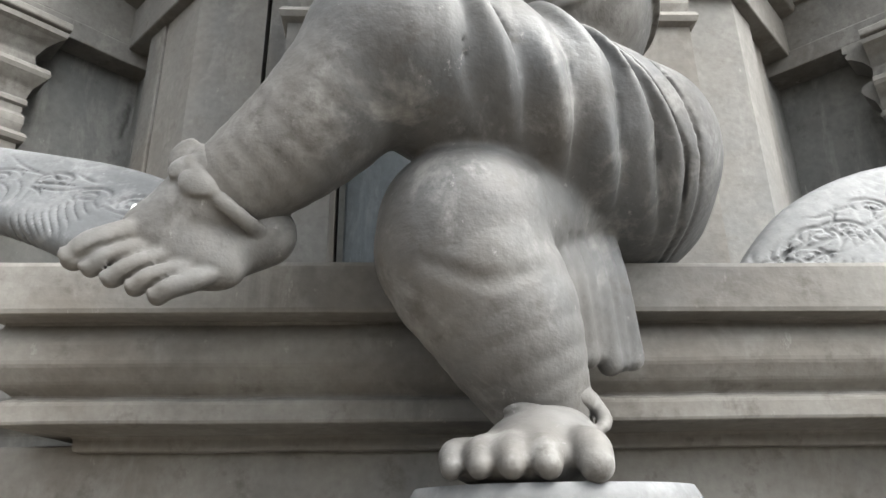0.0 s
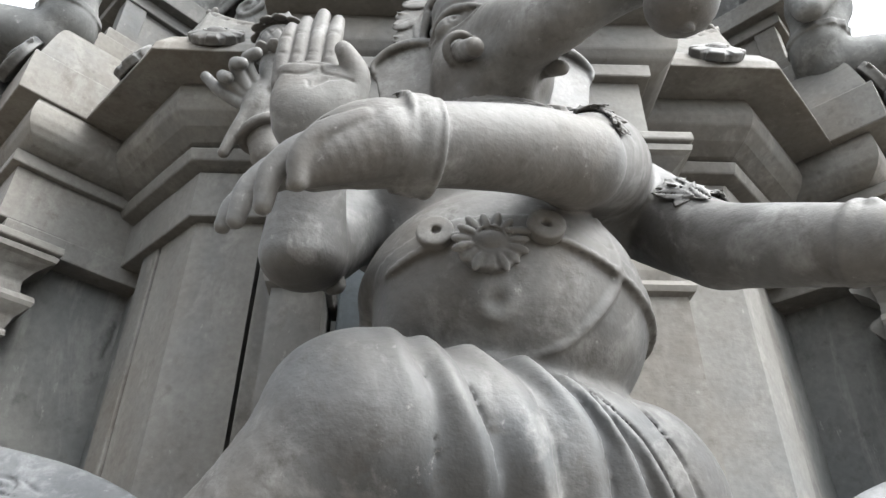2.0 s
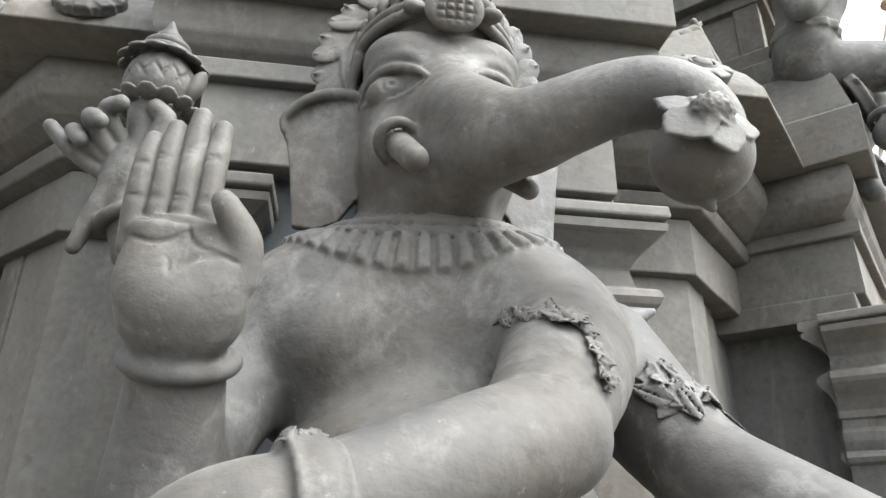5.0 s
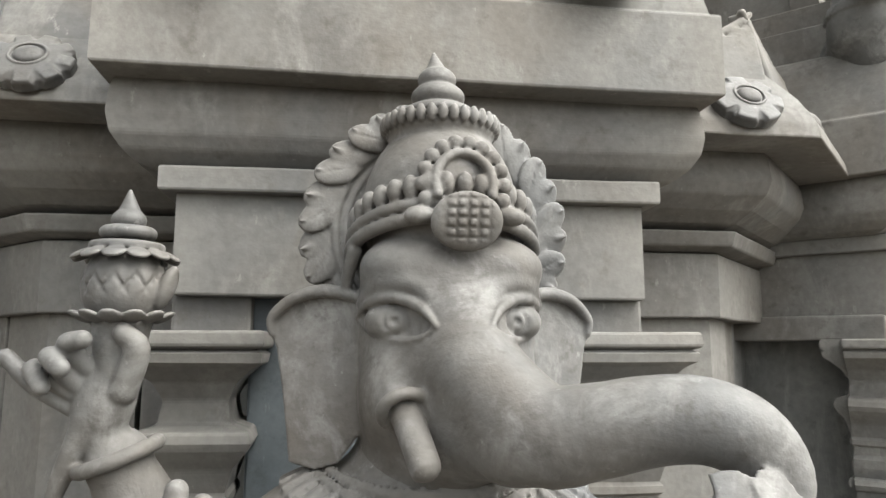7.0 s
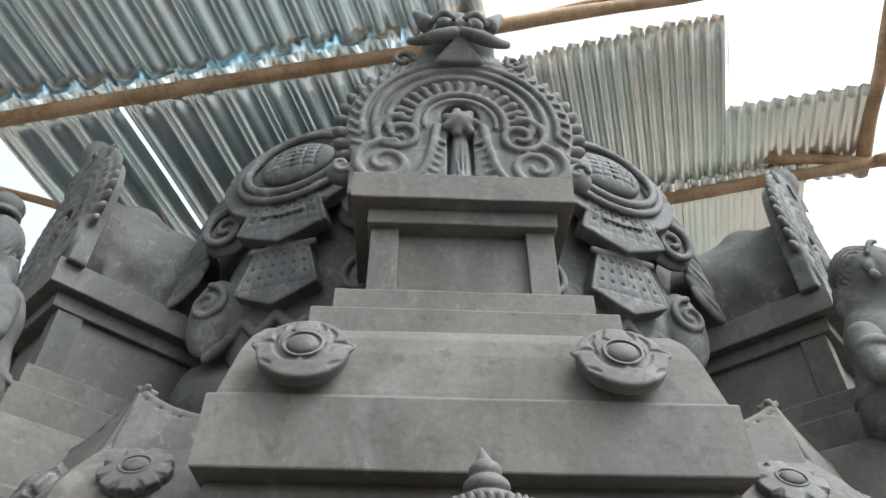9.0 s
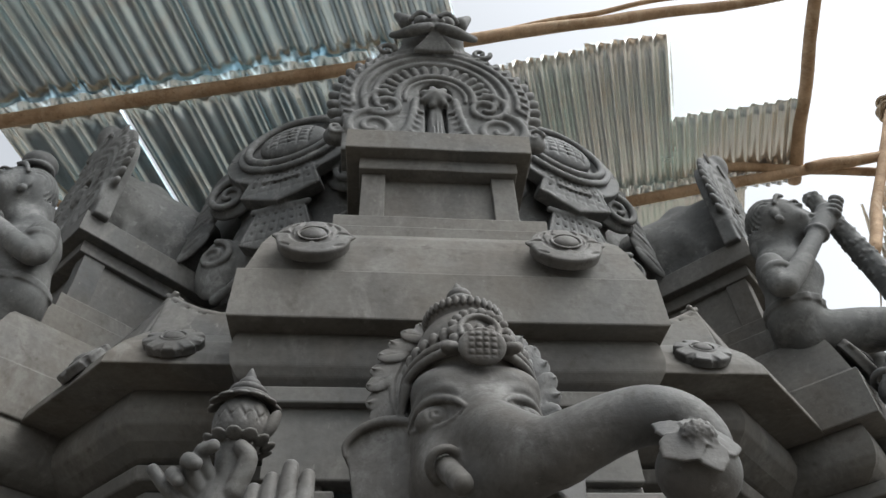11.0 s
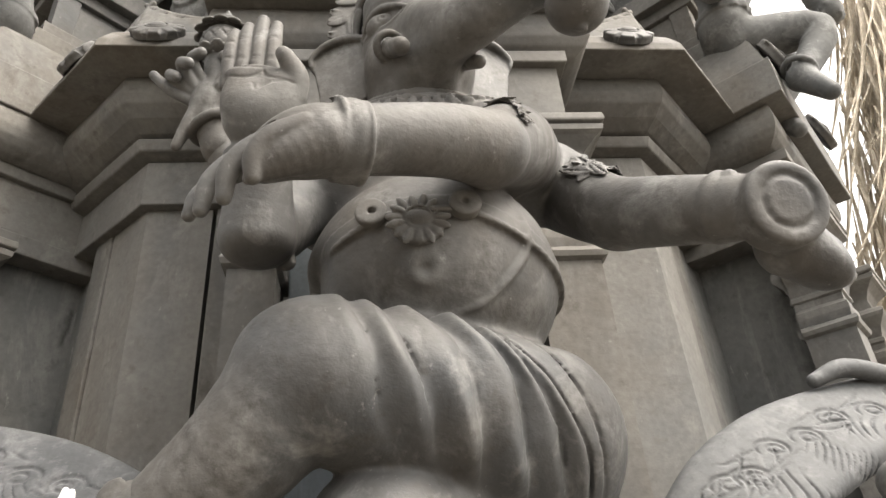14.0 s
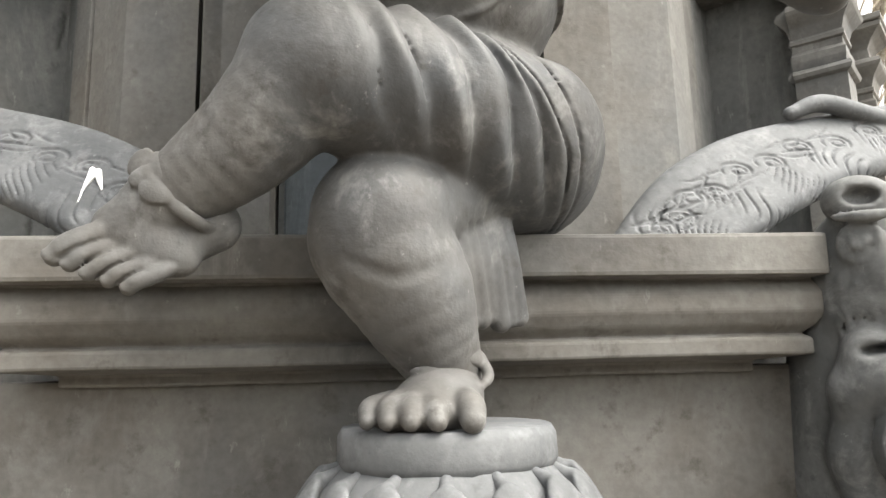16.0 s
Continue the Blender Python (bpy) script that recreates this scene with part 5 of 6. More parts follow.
# ---- lotus pedestal under the standing foot ----
def lotus_pedestal():
    root = tagged(new("lotus_pedestal"), "round pale clay lotus pedestal under the statue's foot", "pedestal")
    root.location = (-0.005, -0.25, 0.95)
    def wob(a, z):
        return 1 + 0.01 * math.sin(3 * a + 9 * z) + 0.006 * math.sin(11 * a)
    part("top_disc", lathe([(0.115, 0.278), (0.124, 0.281), (0.128, 0.29), (0.127, 0.316), (0.122, 0.325), (0.05, 0.327)], 64, flute=wob), PALE, root, "", True)
    part("core", lathe([(0.21, 0.0), (0.212, 0.10), (0.20, 0.16), (0.178, 0.21), (0.15, 0.258), (0.124, 0.284)], 64, flute=lambda a, z: 1 - 0.022 * max(0.0, 1 - 5 * abs(math.sin(7.5 * (a - 0.1 - math.pi / 2 + math.pi / 15))))), PALE, root, "", True)
    # one drooping petal, repeated round the rim
    c = Clay((-0.07, -0.05, -0.17), (0.07, 0.09, 0.03), 0.004)
    c.chain([(0, -0.02, 0.0), (0, 0.026, -0.022), (0, 0.056, -0.07), (0, 0.074, -0.12)], [0.006, 0.009, 0.011, 0.007], 0.01)
    c.egg((0, 0.050, -0.068), (0.034, 0.012, 0.066), 0.006, (24, 0, 0))
    c.chain([(0, 0.045, -0.01), (0, 0.085, -0.06), (0, 0.082, -0.13)], [0.003, 0.004, 0.003], 0.006, cut=True)
    c.chain([(-0.018, 0.05, -0.03), (-0.02, 0.075, -0.08)], [0.0025, 0.0025], 0.004, cut=True)
    c.chain([(0.018, 0.05, -0.03), (0.02, 0.075, -0.08)], [0.0025, 0.0025], 0.004, cut=True)
    first = c.make("petal", PALE, root)
    first.matrix_basis = Matrix.Rotation(0.1, 4, "Z") @ Matrix.Translation((0, 0.124, 0.287))
    for i in range(1, 15):
        ob = new("petal", first.data)
        ob.parent = root
        ob.matrix_basis = Matrix.Rotation(0.1 + 2 * math.pi * i / 15, 4, "Z") @ Matrix.Translation((0, 0.124, 0.287)) @ Matrix.Rotation(0.06 * math.sin(i * 2.3), 4, "X")


lotus_pedestal()
part("pedestal_step", slab(-0.24, 0.24, -0.48, -0.10, 0.0, 0.955, None, 0.01), WALL, tower)


# ---- scaly tails that sweep over the seat on both sides ----
def tail(side):
    s = side
    c = Clay((0.27, -0.125, 1.49), (0.925, 0.105, 1.83), 0.0023)
    top = [(0.30, -0.05, 1.515), (0.36, -0.04, 1.59), (0.425, -0.03, 1.645), (0.54, 0.0, 1.702), (0.70, 0.03, 1.745), (0.88, 0.06, 1.785)]
    low = [(0.34, -0.08, 1.50), (0.40, -0.085, 1.51), (0.47, -0.085, 1.535), (0.60, -0.05, 1.605), (0.73, -0.02, 1.655), (0.88, 0.02, 1.70)]
    for f in np.linspace(0, 1, 9):
        c.chain([np.array(top[j]) * (1 - f) + np.array(low[j]) * f for j in range(6)], [0.024] * 6, 0.010)
    def combed(x, y, z, d):
        p = x * 460 - z * 110 + 7.0 * np.sin(x * 31) + 4.0 * np.sin(z * 53 + x * 20)
        gate = np.clip(0.55 + 0.9 * np.sin(x * 37 + z * 61) + 0.5 * np.sin(x * 90), 0, 1) * np.clip((1.645 + 0.35 * (x - 0.5) - z) / 0.025, 0, 1)
        return (d + gate * 0.0040 * np.clip(1 - 1.9 * np.abs(np.sin(p * 0.5)), 0, 1)).astype(np.float32)
    c.skin((0.27, -0.125, 1.49), (0.925, 0.105, 1.83), combed)
    for i in range(9):        # feather eyes: a curled line round a flat almond
        f = 0.6 + i * 0.48
        k = min(int(f), 4)
        g = f - k
        mid = 0.30 + 0.12 * (i % 2)
        p = (np.array(top[k]) * (1 - mid) + np.array(low[k]) * mid) * (1 - g) + (np.array(top[k + 1]) * (1 - mid) + np.array(low[k + 1]) * mid) * g
        p[1] = c.front(p[0], p[2])
        arc = [p + np.array((0.026 * math.cos(a) - 0.004, 0.0, 0.015 * math.sin(a))) for a in np.linspace(-0.6, 3.6, 9)]
        c.chain([(q[0], c.front(q[0], q[2]), q[2]) for q in arc], [0.0018] + [0.0032] * 7 + [0.0018], 0.0012, cut=True)
        arc = [p + np.array((0.012 * math.cos(a), 0.0, 0.007 * math.sin(a))) for a in np.linspace(0, 5.5, 8)]
        c.chain([(q[0], c.front(q[0], q[2]), q[2]) for q in arc], [0.0028] * 8, 0.0012, cut=True)
    rng = random.Random(31)
    for i in range(34):        # loose scratches between the eyes
        f = rng.uniform(0.4, 4.6)
        k = int(f)
        g, mid = f - k, rng.uniform(0.08, 0.62)
        p = (np.array(top[k]) * (1 - mid) + np.array(low[k]) * mid) * (1 - g) + (np.array(top[k + 1]) * (1 - mid) + np.array(low[k + 1]) * mid) * g
        a, l, bow = rng.uniform(-0.2, 1.1), rng.uniform(0.012, 0.036), rng.uniform(-0.007, 0.007)
        run = [(p[0] + l * e * math.cos(a) - bow * (1 - e * e) * math.sin(a), p[2] + l * e * math.sin(a) + bow * (1 - e * e) * math.cos(a)) for e in (-1, 0, 1)]
        c.chain([(x, c.front(x, z), z) for x, z in run], [0.0010, 0.0028, 0.0010], 0.0012, cut=True)
    if s > 0:
        c.chain([(0.64, 0.0, 1.765), (0.70, 0.0, 1.785), (0.79, 0.01, 1.77), (0.90, 0.03, 1.75)], [0.012, 0.016, 0.016, 0.014], 0.004)
    ob = c.make("carved_tail", PALE, None, "", Matrix.Diagonal((s, 1, 1, 1)))
    if s < 0:
        ob.data.flip_normals()
    return tagged(ob, "pale clay tail with combed feather strokes, lying on the seat", "carved tail", "tails on the seat")


tail(1)
tail(-1)


def splash():
    """A dried white drip that parts into two runs."""
    c = Clay((-0.53, -0.11, 1.56), (-0.45, -0.03, 1.66), 0.0018)
    c.chain([(-0.493, -0.066, 1.637), (-0.493, -0.070, 1.625), (-0.499, -0.078, 1.606), (-0.502, -0.086, 1.584)], [0.0045, 0.0055, 0.0022, 0.0016], 0.002)
    c.chain([(-0.484, -0.067, 1.634), (-0.481, -0.071, 1.622), (-0.474, -0.078, 1.604)], [0.0045, 0.0045, 0.0018], 0.002)
    return tagged(c.make("lime_splash", LIME), "dried white lime splash run down the carved tail", "splash")


splash()


# ---- crouching beast at the corner of the seat ----
def beast(side):
    c = Clay((0.52, -0.36, 0.95), (0.84, 0.02, 1.62), 0.006)
    c.egg((0.66, -0.15, 1.47), (0.085, 0.09, 0.095), 0.02)
    c.chain([(0.65, -0.2, 1.43), (0.655, -0.245, 1.38)], [0.06, 0.045], 0.03)
    c.egg((0.655, -0.25, 1.37), (0.05, 0.03, 0.02), 0.01, cut=True)
    c.egg((0.590, -0.209, 1.488), (0.026, 0.022, 0.026), 0.008, cut=True)
    c.egg((0.596, -0.203, 1.486), (0.020, 0.020, 0.020), 0.003)
    c.ring((0.592, -0.207, 1.486), (-0.78, -0.62, 0.1), 0.025, 0.0065, 0.004)
    c.egg((0.580, -0.217, 1.490), (0.008, 0.009, 0.008), 0.003, cut=True)
    c.egg((0.618, -0.178, 1.552), (0.050, 0.042, 0.036), 0.012)
    c.egg((0.602, -0.206, 1.552), (0.024, 0.018, 0.012), 0.010, cut=True)
    c.chain([(0.572, -0.190, 1.525), (0.592, -0.222, 1.520), (0.625, -0.236, 1.522)], [0.006, 0.009, 0.006], 0.006)
    c.egg((0.74, -0.22, 1.475), (0.022, 0.018, 0.022), 0.004)
    c.cone((0.66, -0.10, 1.42), (0.68, -0.08, 1.15), 0.10, 0.13, 0.04)
    c.cone((0.60, -0.20, 1.33), (0.585, -0.17, 1.20), 0.045, 0.04, 0.02)
    c.cone((0.585, -0.17, 1.20), (0.60, -0.22, 0.98), 0.04, 0.035, 0.02)
    c.egg((0.60, -0.232, 1.338), (0.045, 0.028, 0.010), 0.012, cut=True)
    c.chain([(0.585, -0.185, 1.285), (0.610, -0.240, 1.300), (0.665, -0.262, 1.312)], [0.044, 0.040, 0.034], 0.012)
    c.plate((0.62, -0.26, 1.215), (-0.25, -1, 0.05), 0.070, 0.020, 0.006)
    c.ring((0.615, -0.281, 1.215), (-0.25, -1, 0.05), 0.052, 0.004, 0.003, cut=True)
    c.egg((0.613, -0.286, 1.215), (0.018, 0.018, 0.018), 0.004, cut=True)
    rng = random.Random(8)
    for i in range(46):
        a, z = rng.uniform(2.8, 4.6), rng.uniform(1.39, 1.45)
        p = np.array((0.66 + 0.088 * math.cos(a), -0.15 + 0.095 * math.sin(a), z))
        c.cone(p, p + np.array((0.004, -0.002, -0.045)), 0.006, 0.003, 0.003)
    c.brick((0.68, -0.12, 0.98), (0.14, 0.16, 0.03), 0.01)
    ob = c.make("beast_statue", GREY, None, "", Matrix.Diagonal((side, 1, 1, 1)) @ Matrix.Translation((-0.018, -0.01, 0.01)))
    if side < 0:
        ob.data.flip_normals()
    return tagged(ob, "grey clay guardian beast crouching beside the seat, holding a disc", "statue")


beast(1)
for s in (-1, 1):
    part("beast_base", slab(min(s * 0.56, s * 0.86), max(s * 0.56, s * 0.86), -0.32, 0.06, 0.0, 0.958, None, 0.01), WALL, tower)


# ---- dome and its hanging ornaments ----
dome_profile = [(1.25, 3.20), (1.27, 3.38), (1.31, 3.55), (1.34, 3.75), (1.33, 3.95), (1.27, 4.15), (1.15, 4.35), (0.95, 4.53), (0.65, 4.66), (0.3, 4.72)]
part("skirt", lathe([(1.22, 3.08), (1.30, 3.13), (1.36, 3.20), (1.385, 3.28), (1.36, 3.36), (1.30, 3.42), (1.24, 3.44)], 320, (0, CY, 0), flute=lambda a, z: 1 - 0.030 * (1 - abs(math.sin(14 * a)) ** 0.6) + 0.006 * math.sin(42 * a) * (z - 3.1)), GREY, tower, "scalloped clay skirt under the dome", True)
part("dome", lathe(dome_profile, 64, (0, CY, 0)), GREY, tower, "", True)


def ornament(deg):
    """A medallion on the dome with tassels, scrolls and feathers; it faces outward."""
    c = Clay((-0.36, -0.16, 3.28), (0.36, 0.22, 4.18), 0.0048)
    c.egg((0, 0.11, 3.86), (0.26, 0.10, 0.23), 0.02)
    c.egg((0, 0.13, 3.55), (0.22, 0.09, 0.30), 0.03)
    c.plate((0, 0.035, 3.915), (0, 1, -0.25), 0.235, 0.022, 0.006)
    for i in range(46):        # fringe of fine teeth
        a = radians(-40 + i * 260 / 45)
        c.cone((0.190 * math.cos(a), 0.006 - 0.045 * math.sin(a), 3.915 + 0.190 * math.sin(a)), (0.240 * math.cos(a), 0.016 - 0.058 * math.sin(a), 3.915 + 0.240 * math.sin(a)), 0.0045, 0.0055, 0.002, cut=True)
    c.ring((0, 0.000, 3.92), (0, 1, -0.25), 0.178, 0.012, 0.004)
    c.ring((0, -0.012, 3.92), (0, 1, -0.25), 0.150, 0.013, 0.004)
    c.egg((0, 0.0, 3.92), (0.115, 0.042, 0.095), 0.004, (-14, 0, 0))
    for i in range(5):
        for f in (-1, 1):
            x, z = 0.10, 3.875 + 0.022 * i
            c.chain([(f * x * 0.75, c.front(f * x * 0.75, z), z), (f * 0.03, c.front(f * 0.03, z), z), (0, c.front(0, z), z)], [0.003, 0.004, 0.004], 0.002, cut=True)
        x = -0.066 + 0.033 * i
        c.chain([(x, c.front(x, z), z) for z in (3.86, 3.92, 3.98)], [0.003, 0.004, 0.003], 0.002, cut=True)
    for z0, w0, w1, y in ((3.79, 0.085, 0.130, -0.030), (3.61, 0.075, 0.115, 0.0)):
        c.sheet([(-w0, z0), (w0, z0), (w1, z0 - 0.135), (w1 * 0.45, z0 - 0.165), (0, z0 - 0.185), (-w1 * 0.45, z0 - 0.165), (-w1, z0 - 0.135)], y + 0.022, 0.026, 0.005)
        for i in range(7):
            f = -1 + i / 3
            c.cone((f * w0 * 0.9, y - 0.005, z0), (f * w1 * 0.9, y - 0.005, z0 - 0.14), 0.0042, 0.0048, 0.002, cut=True)
            for j in range(3):
                x = (f + 0.16) * (w0 + (w1 - w0) * (j + 1) / 4) * 0.9
                c.egg((x, y - 0.004, z0 - 0.03 - 0.034 * j), (0.0055, 0.009, 0.0055), 0.001, cut=True)
        c.cone((-w1, y - 0.006, z0 - 0.128), (w1, y - 0.006, z0 - 0.128), 0.005, 0.005, 0.002, cut=True)
        c.cone((-w0 - 0.012, y, z0 - 0.004), (w0 + 0.012, y, z0 - 0.004), 0.011, 0.011, 0.004)
    for s in (-1, 1):
        c.egg((s * 0.20, 0.045, 3.735), (0.078, 0.026, 0.078), 0.008)
        volute(c, s * 0.20, 3.735, 0.012, 0.070, 1.5, -s, 0.013, 0.5 * math.pi)
        c.egg((s * 0.215, 0.075, 3.475), (0.066, 0.035, 0.12), 0.01)
        volute(c, s * 0.215, 3.50, 0.040, 0.056, 1.5, s, 0.011, 0.5 * math.pi)
        for i in range(8):     # overlapping feathers along the edge
            z = 3.89 - 0.044 * i
            c.egg((s * (0.268 + 0.007 * i), 0.070 - 0.004 * (i % 2), z), (0.070, 0.016, 0.024), 0.002, (0, s * 50, 0))
            c.cone((s * (0.235 + 0.007 * i), 0.052, z + 0.036), (s * (0.300 + 0.007 * i), 0.054, z - 0.040), 0.0045, 0.004, 0.002, cut=True)
        c.chain([(0, 0.04, 3.42), (s * 0.05, 0.05, 3.38), (s * 0.10, 0.06, 3.42), (s * 0.15, 0.07, 3.38), (s * 0.2, 0.08, 3.35)], [0.014] * 5, 0.004)
    m = Matrix.Translation((0, CY, 0)) @ Matrix.Rotation(radians(deg), 4, "Z") @ Matrix.Translation((0, -1.48, -0.50)) @ Matrix.Diagonal((1.15, 1, 1.14, 1))
    return c.make("ornament", GREY, tower, "tasselled clay medallion on the dome", m)


for deg in (20, -20):
    ornament(deg)


# wavy leaf trim along the top of the recessed shelf
def leaf_trim(deg, side):
    c = Clay((0.40, -0.05, -0.09), (0.72, 0.09, 0.16), 0.0055)
    edge = [(0.44 + 0.245 * f, 0.025 + 0.090 * f ** 2.4 + 0.012 * (1 - f) ** 3) for f in np.linspace(0, 1, 10)]
    c.sheet(edge + [(0.685, -0.07), (0.44, -0.07)], 0.02, 0.018, 0.006, (0.0, 0.25))
    c.chain([(x, 0.0 + 0.25 * z, z - 0.005) for x, z in edge], [0.008] * 10, 0.004)
    c.chain([(x, -0.006 + 0.25 * z, z - 0.018) for x, z in edge], [0.0028] * 10, 0.002, cut=True)
    m = about_axis(deg) @ Matrix.Translation((0, 0.265, 2.905)) @ Matrix.Diagonal((side, 1, 0.95, 1))
    ob = c.make("leaf_trim", CLAY, low_shelf, "", m)
    if side < 0:
        ob.data.flip_normals()
    return ob


for deg in (-45, 0, 45):
    for side in (-1, 1):
        leaf_trim(deg, side)


# ---- seated attendants on the neighbouring shelves ----
def attendant(name, P, label):
    """A seated clay figure, plain and in one piece; it looks along +x."""
    P = {k: np.array(v, float) for k, v in P.items()}
    lo = np.min(list(P.values()), 0) - 0.17
    hi = np.max(list(P.values()), 0) + 0.17
    c = Clay(lo, hi, 0.0046)
    H = P["head"]

    def at(dx, dy, dz):
        return H + np.array((dx * 0.80 + dy * 0.60, -dx * 0.60 + dy * 0.80, dz))      # dx forward, dy to the far side
    c.egg(H, (0.076, 0.072, 0.088), 0.01)
    c.egg(at(0.024, 0.0, -0.032), (0.054, 0.054, 0.054), 0.03)
    c.cone(at(0.074, 0.0, 0.012), at(0.088, 0.0, -0.020), 0.007, 0.012, 0.010)
    for side in (-1, 1):
        c.egg(at(0.086, side * 0.010, -0.022), (0.008, 0.008, 0.007), 0.004)
        c.chain([at(0.076, side * 0.014, 0.030), at(0.066, side * 0.036, 0.036), at(0.046, side * 0.056, 0.026)], [0.003, 0.0045, 0.003], 0.004)
        c.egg(at(0.064, side * 0.032, 0.012), (0.016, 0.016, 0.009), 0.003)
        c.chain([at(0.080, side * 0.016, 0.010), at(0.074, side * 0.034, 0.019), at(0.058, side * 0.050, 0.010)], [0.0016, 0.0022, 0.0016], 0.002, cut=True)
        c.chain([at(0.080, side * 0.016, 0.008), at(0.074, side * 0.034, 0.002), at(0.058, side * 0.050, 0.008)], [0.0014, 0.0018, 0.0014], 0.002, cut=True)
        c.egg(at(0.050, side * 0.036, -0.034), (0.024, 0.022, 0.022), 0.012)
        c.egg(at(-0.004, side * 0.070, -0.010), (0.018, 0.012, 0.027), 0.003)
        c.egg(at(-0.002, side * 0.076, -0.044), (0.014, 0.012, 0.014), 0.003)
    c.egg(at(0.078, 0.0, -0.047), (0.010, 0.022, 0.006), 0.004)
    c.egg(at(0.076, 0.0, -0.060), (0.010, 0.018, 0.006), 0.004)
    c.egg(at(0.060, 0.0, -0.080), (0.020, 0.022, 0.014), 0.010)
    c.egg(at(-0.030, 0.0, 0.014), (0.076, 0.080, 0.090), 0.003)
    c.chain([at(-0.05, 0.0, -0.03), at(-0.068, 0.0, -0.085), at(-0.055, 0.0, -0.125)], [0.062, 0.050, 0.026], 0.015)
    for side in (-1, 1):       # combed hair: knife lines from the brow back to the nape
        for i in range(7):
            psi = radians(6 + i * 11)
            run = []
            for j in range(9):
                th = radians(35 + j * 24)
                run.append(at(-0.030 + 0.077 * math.cos(psi) * math.cos(th), side * 0.081 * math.sin(psi), 0.014 + 0.091 * math.cos(psi) * math.sin(th)))
            c.chain(run, [0.003] + [0.0072] * 7 + [0.004], 0.002, cut=True)
        c.chain([at(0.040, side * 0.020, 0.088), at(0.022, side * 0.058, 0.066), at(0.006, side * 0.078, 0.024)], [0.006, 0.0075, 0.006], 0.003)
    if "bun" in P:
        c.egg(P["bun"], (0.052, 0.05, 0.042), 0.01)
        c.ring(P["bun"] - np.array((0, 0, 0.035)), (0.2, 0, 1), 0.044, 0.009, 0.003)
    c.cone(at(-0.010, 0.0, -0.07), P["chest"] + np.array((-0.02, 0, 0.08)), 0.042, 0.05, 0.02)
    c.egg(P["chest"] + np.array((0, 0, 0.025)), (0.095, 0.07, 0.085), 0.03)
    c.cone(P["chest"], P["waist"], 0.078, 0.074, 0.03)
    c.egg(P["waist"] + np.array((0.03, 0.03, -0.035)), (0.085, 0.07, 0.04), 0.03)
    w = P["waist"]
    c.skin(w - 0.16, w + 0.16, lambda x, y, z, d: np.minimum(d, np.maximum(d - 0.006 - 0.003 * np.sin(x * 140 + y * 60), np.abs(z - w[2] - 0.02) - 0.011)).astype(np.float32))
    c.chain([P["a_shoulder"], P["a_elbow"], P["a_wrist"]], [0.040, 0.033, 0.025], 0.010)
    mid = P["a_shoulder"] * 0.55 + P["a_elbow"] * 0.45
    c.ring(mid, P["a_elbow"] - P["a_shoulder"], 0.037, 0.009, 0.003, squash=1.6)
    c.ring(P["a_wrist"], P["a_wrist"] - P["a_elbow"], 0.028, 0.008, 0.003)
    if "fist" in P:
        c.cone(P["a_wrist"], P["fist"], 0.027, 0.038, 0.01)
        for i in range(4):
            c.egg(P["fist"] + np.array((0.028 - 0.012 * i, -0.030, 0.034 - 0.021 * i)), (0.024, 0.019, 0.0125), 0.002, (0, 35, 0))
    if "r_knee" in P:
        for dy in (0.0, 0.16):
            o = np.array((-0.01 * (dy > 0), dy, 0.0))
            c.chain([P["waist"] + np.array((0.04, 0.02 + dy * 0.4, -0.05)), P["r_knee"] + o, P["r_ankle"] + o], [0.075, 0.056, 0.036], 0.015)
            c.cone(P["r_ankle"] + o, P["r_toe"] + o, 0.040, 0.026, 0.015)
            c.ring(P["r_ankle"] + o + np.array((0.004, 0, 0.03)), P["r_ankle"] - P["r_knee"], 0.043, 0.009, 0.003)
    if "club_top" in P:
        rng = random.Random(2)
        n = 18
        for i in range(n):
            f = i / (n - 1)
            p = P["club_top"] * (1 - f) + P["club_end"] * f
            r = 0.024 + 0.016 * f
            c.egg(p, (r, r, r * 1.1), 0.012)
            for k in range(22):
                d = np.array((rng.gauss(0, 1), rng.gauss(0, 1), rng.gauss(0, 1)))
                d /= np.linalg.norm(d)
                c.egg(p + d * r, (0.0075, 0.006, 0.0065), 0.0015)
    return tagged(c.make(name, GREY), label, "statue")
# ---- shed roof of tin sheets on poles ----
R0 = Vector((-0.247, 0.892, 5.192))
RS = Vector((0.9799, -0.1537, 0.1273)).normalized()      # along the beams
RQ = Vector((0.3116, 0.9427, -0.1190)).normalized()      # along the corrugations
RN = RS.cross(RQ).normalized()


def on_roof(s, q, h=0.0):
    return R0 + RS * s + RQ * q + RN * h


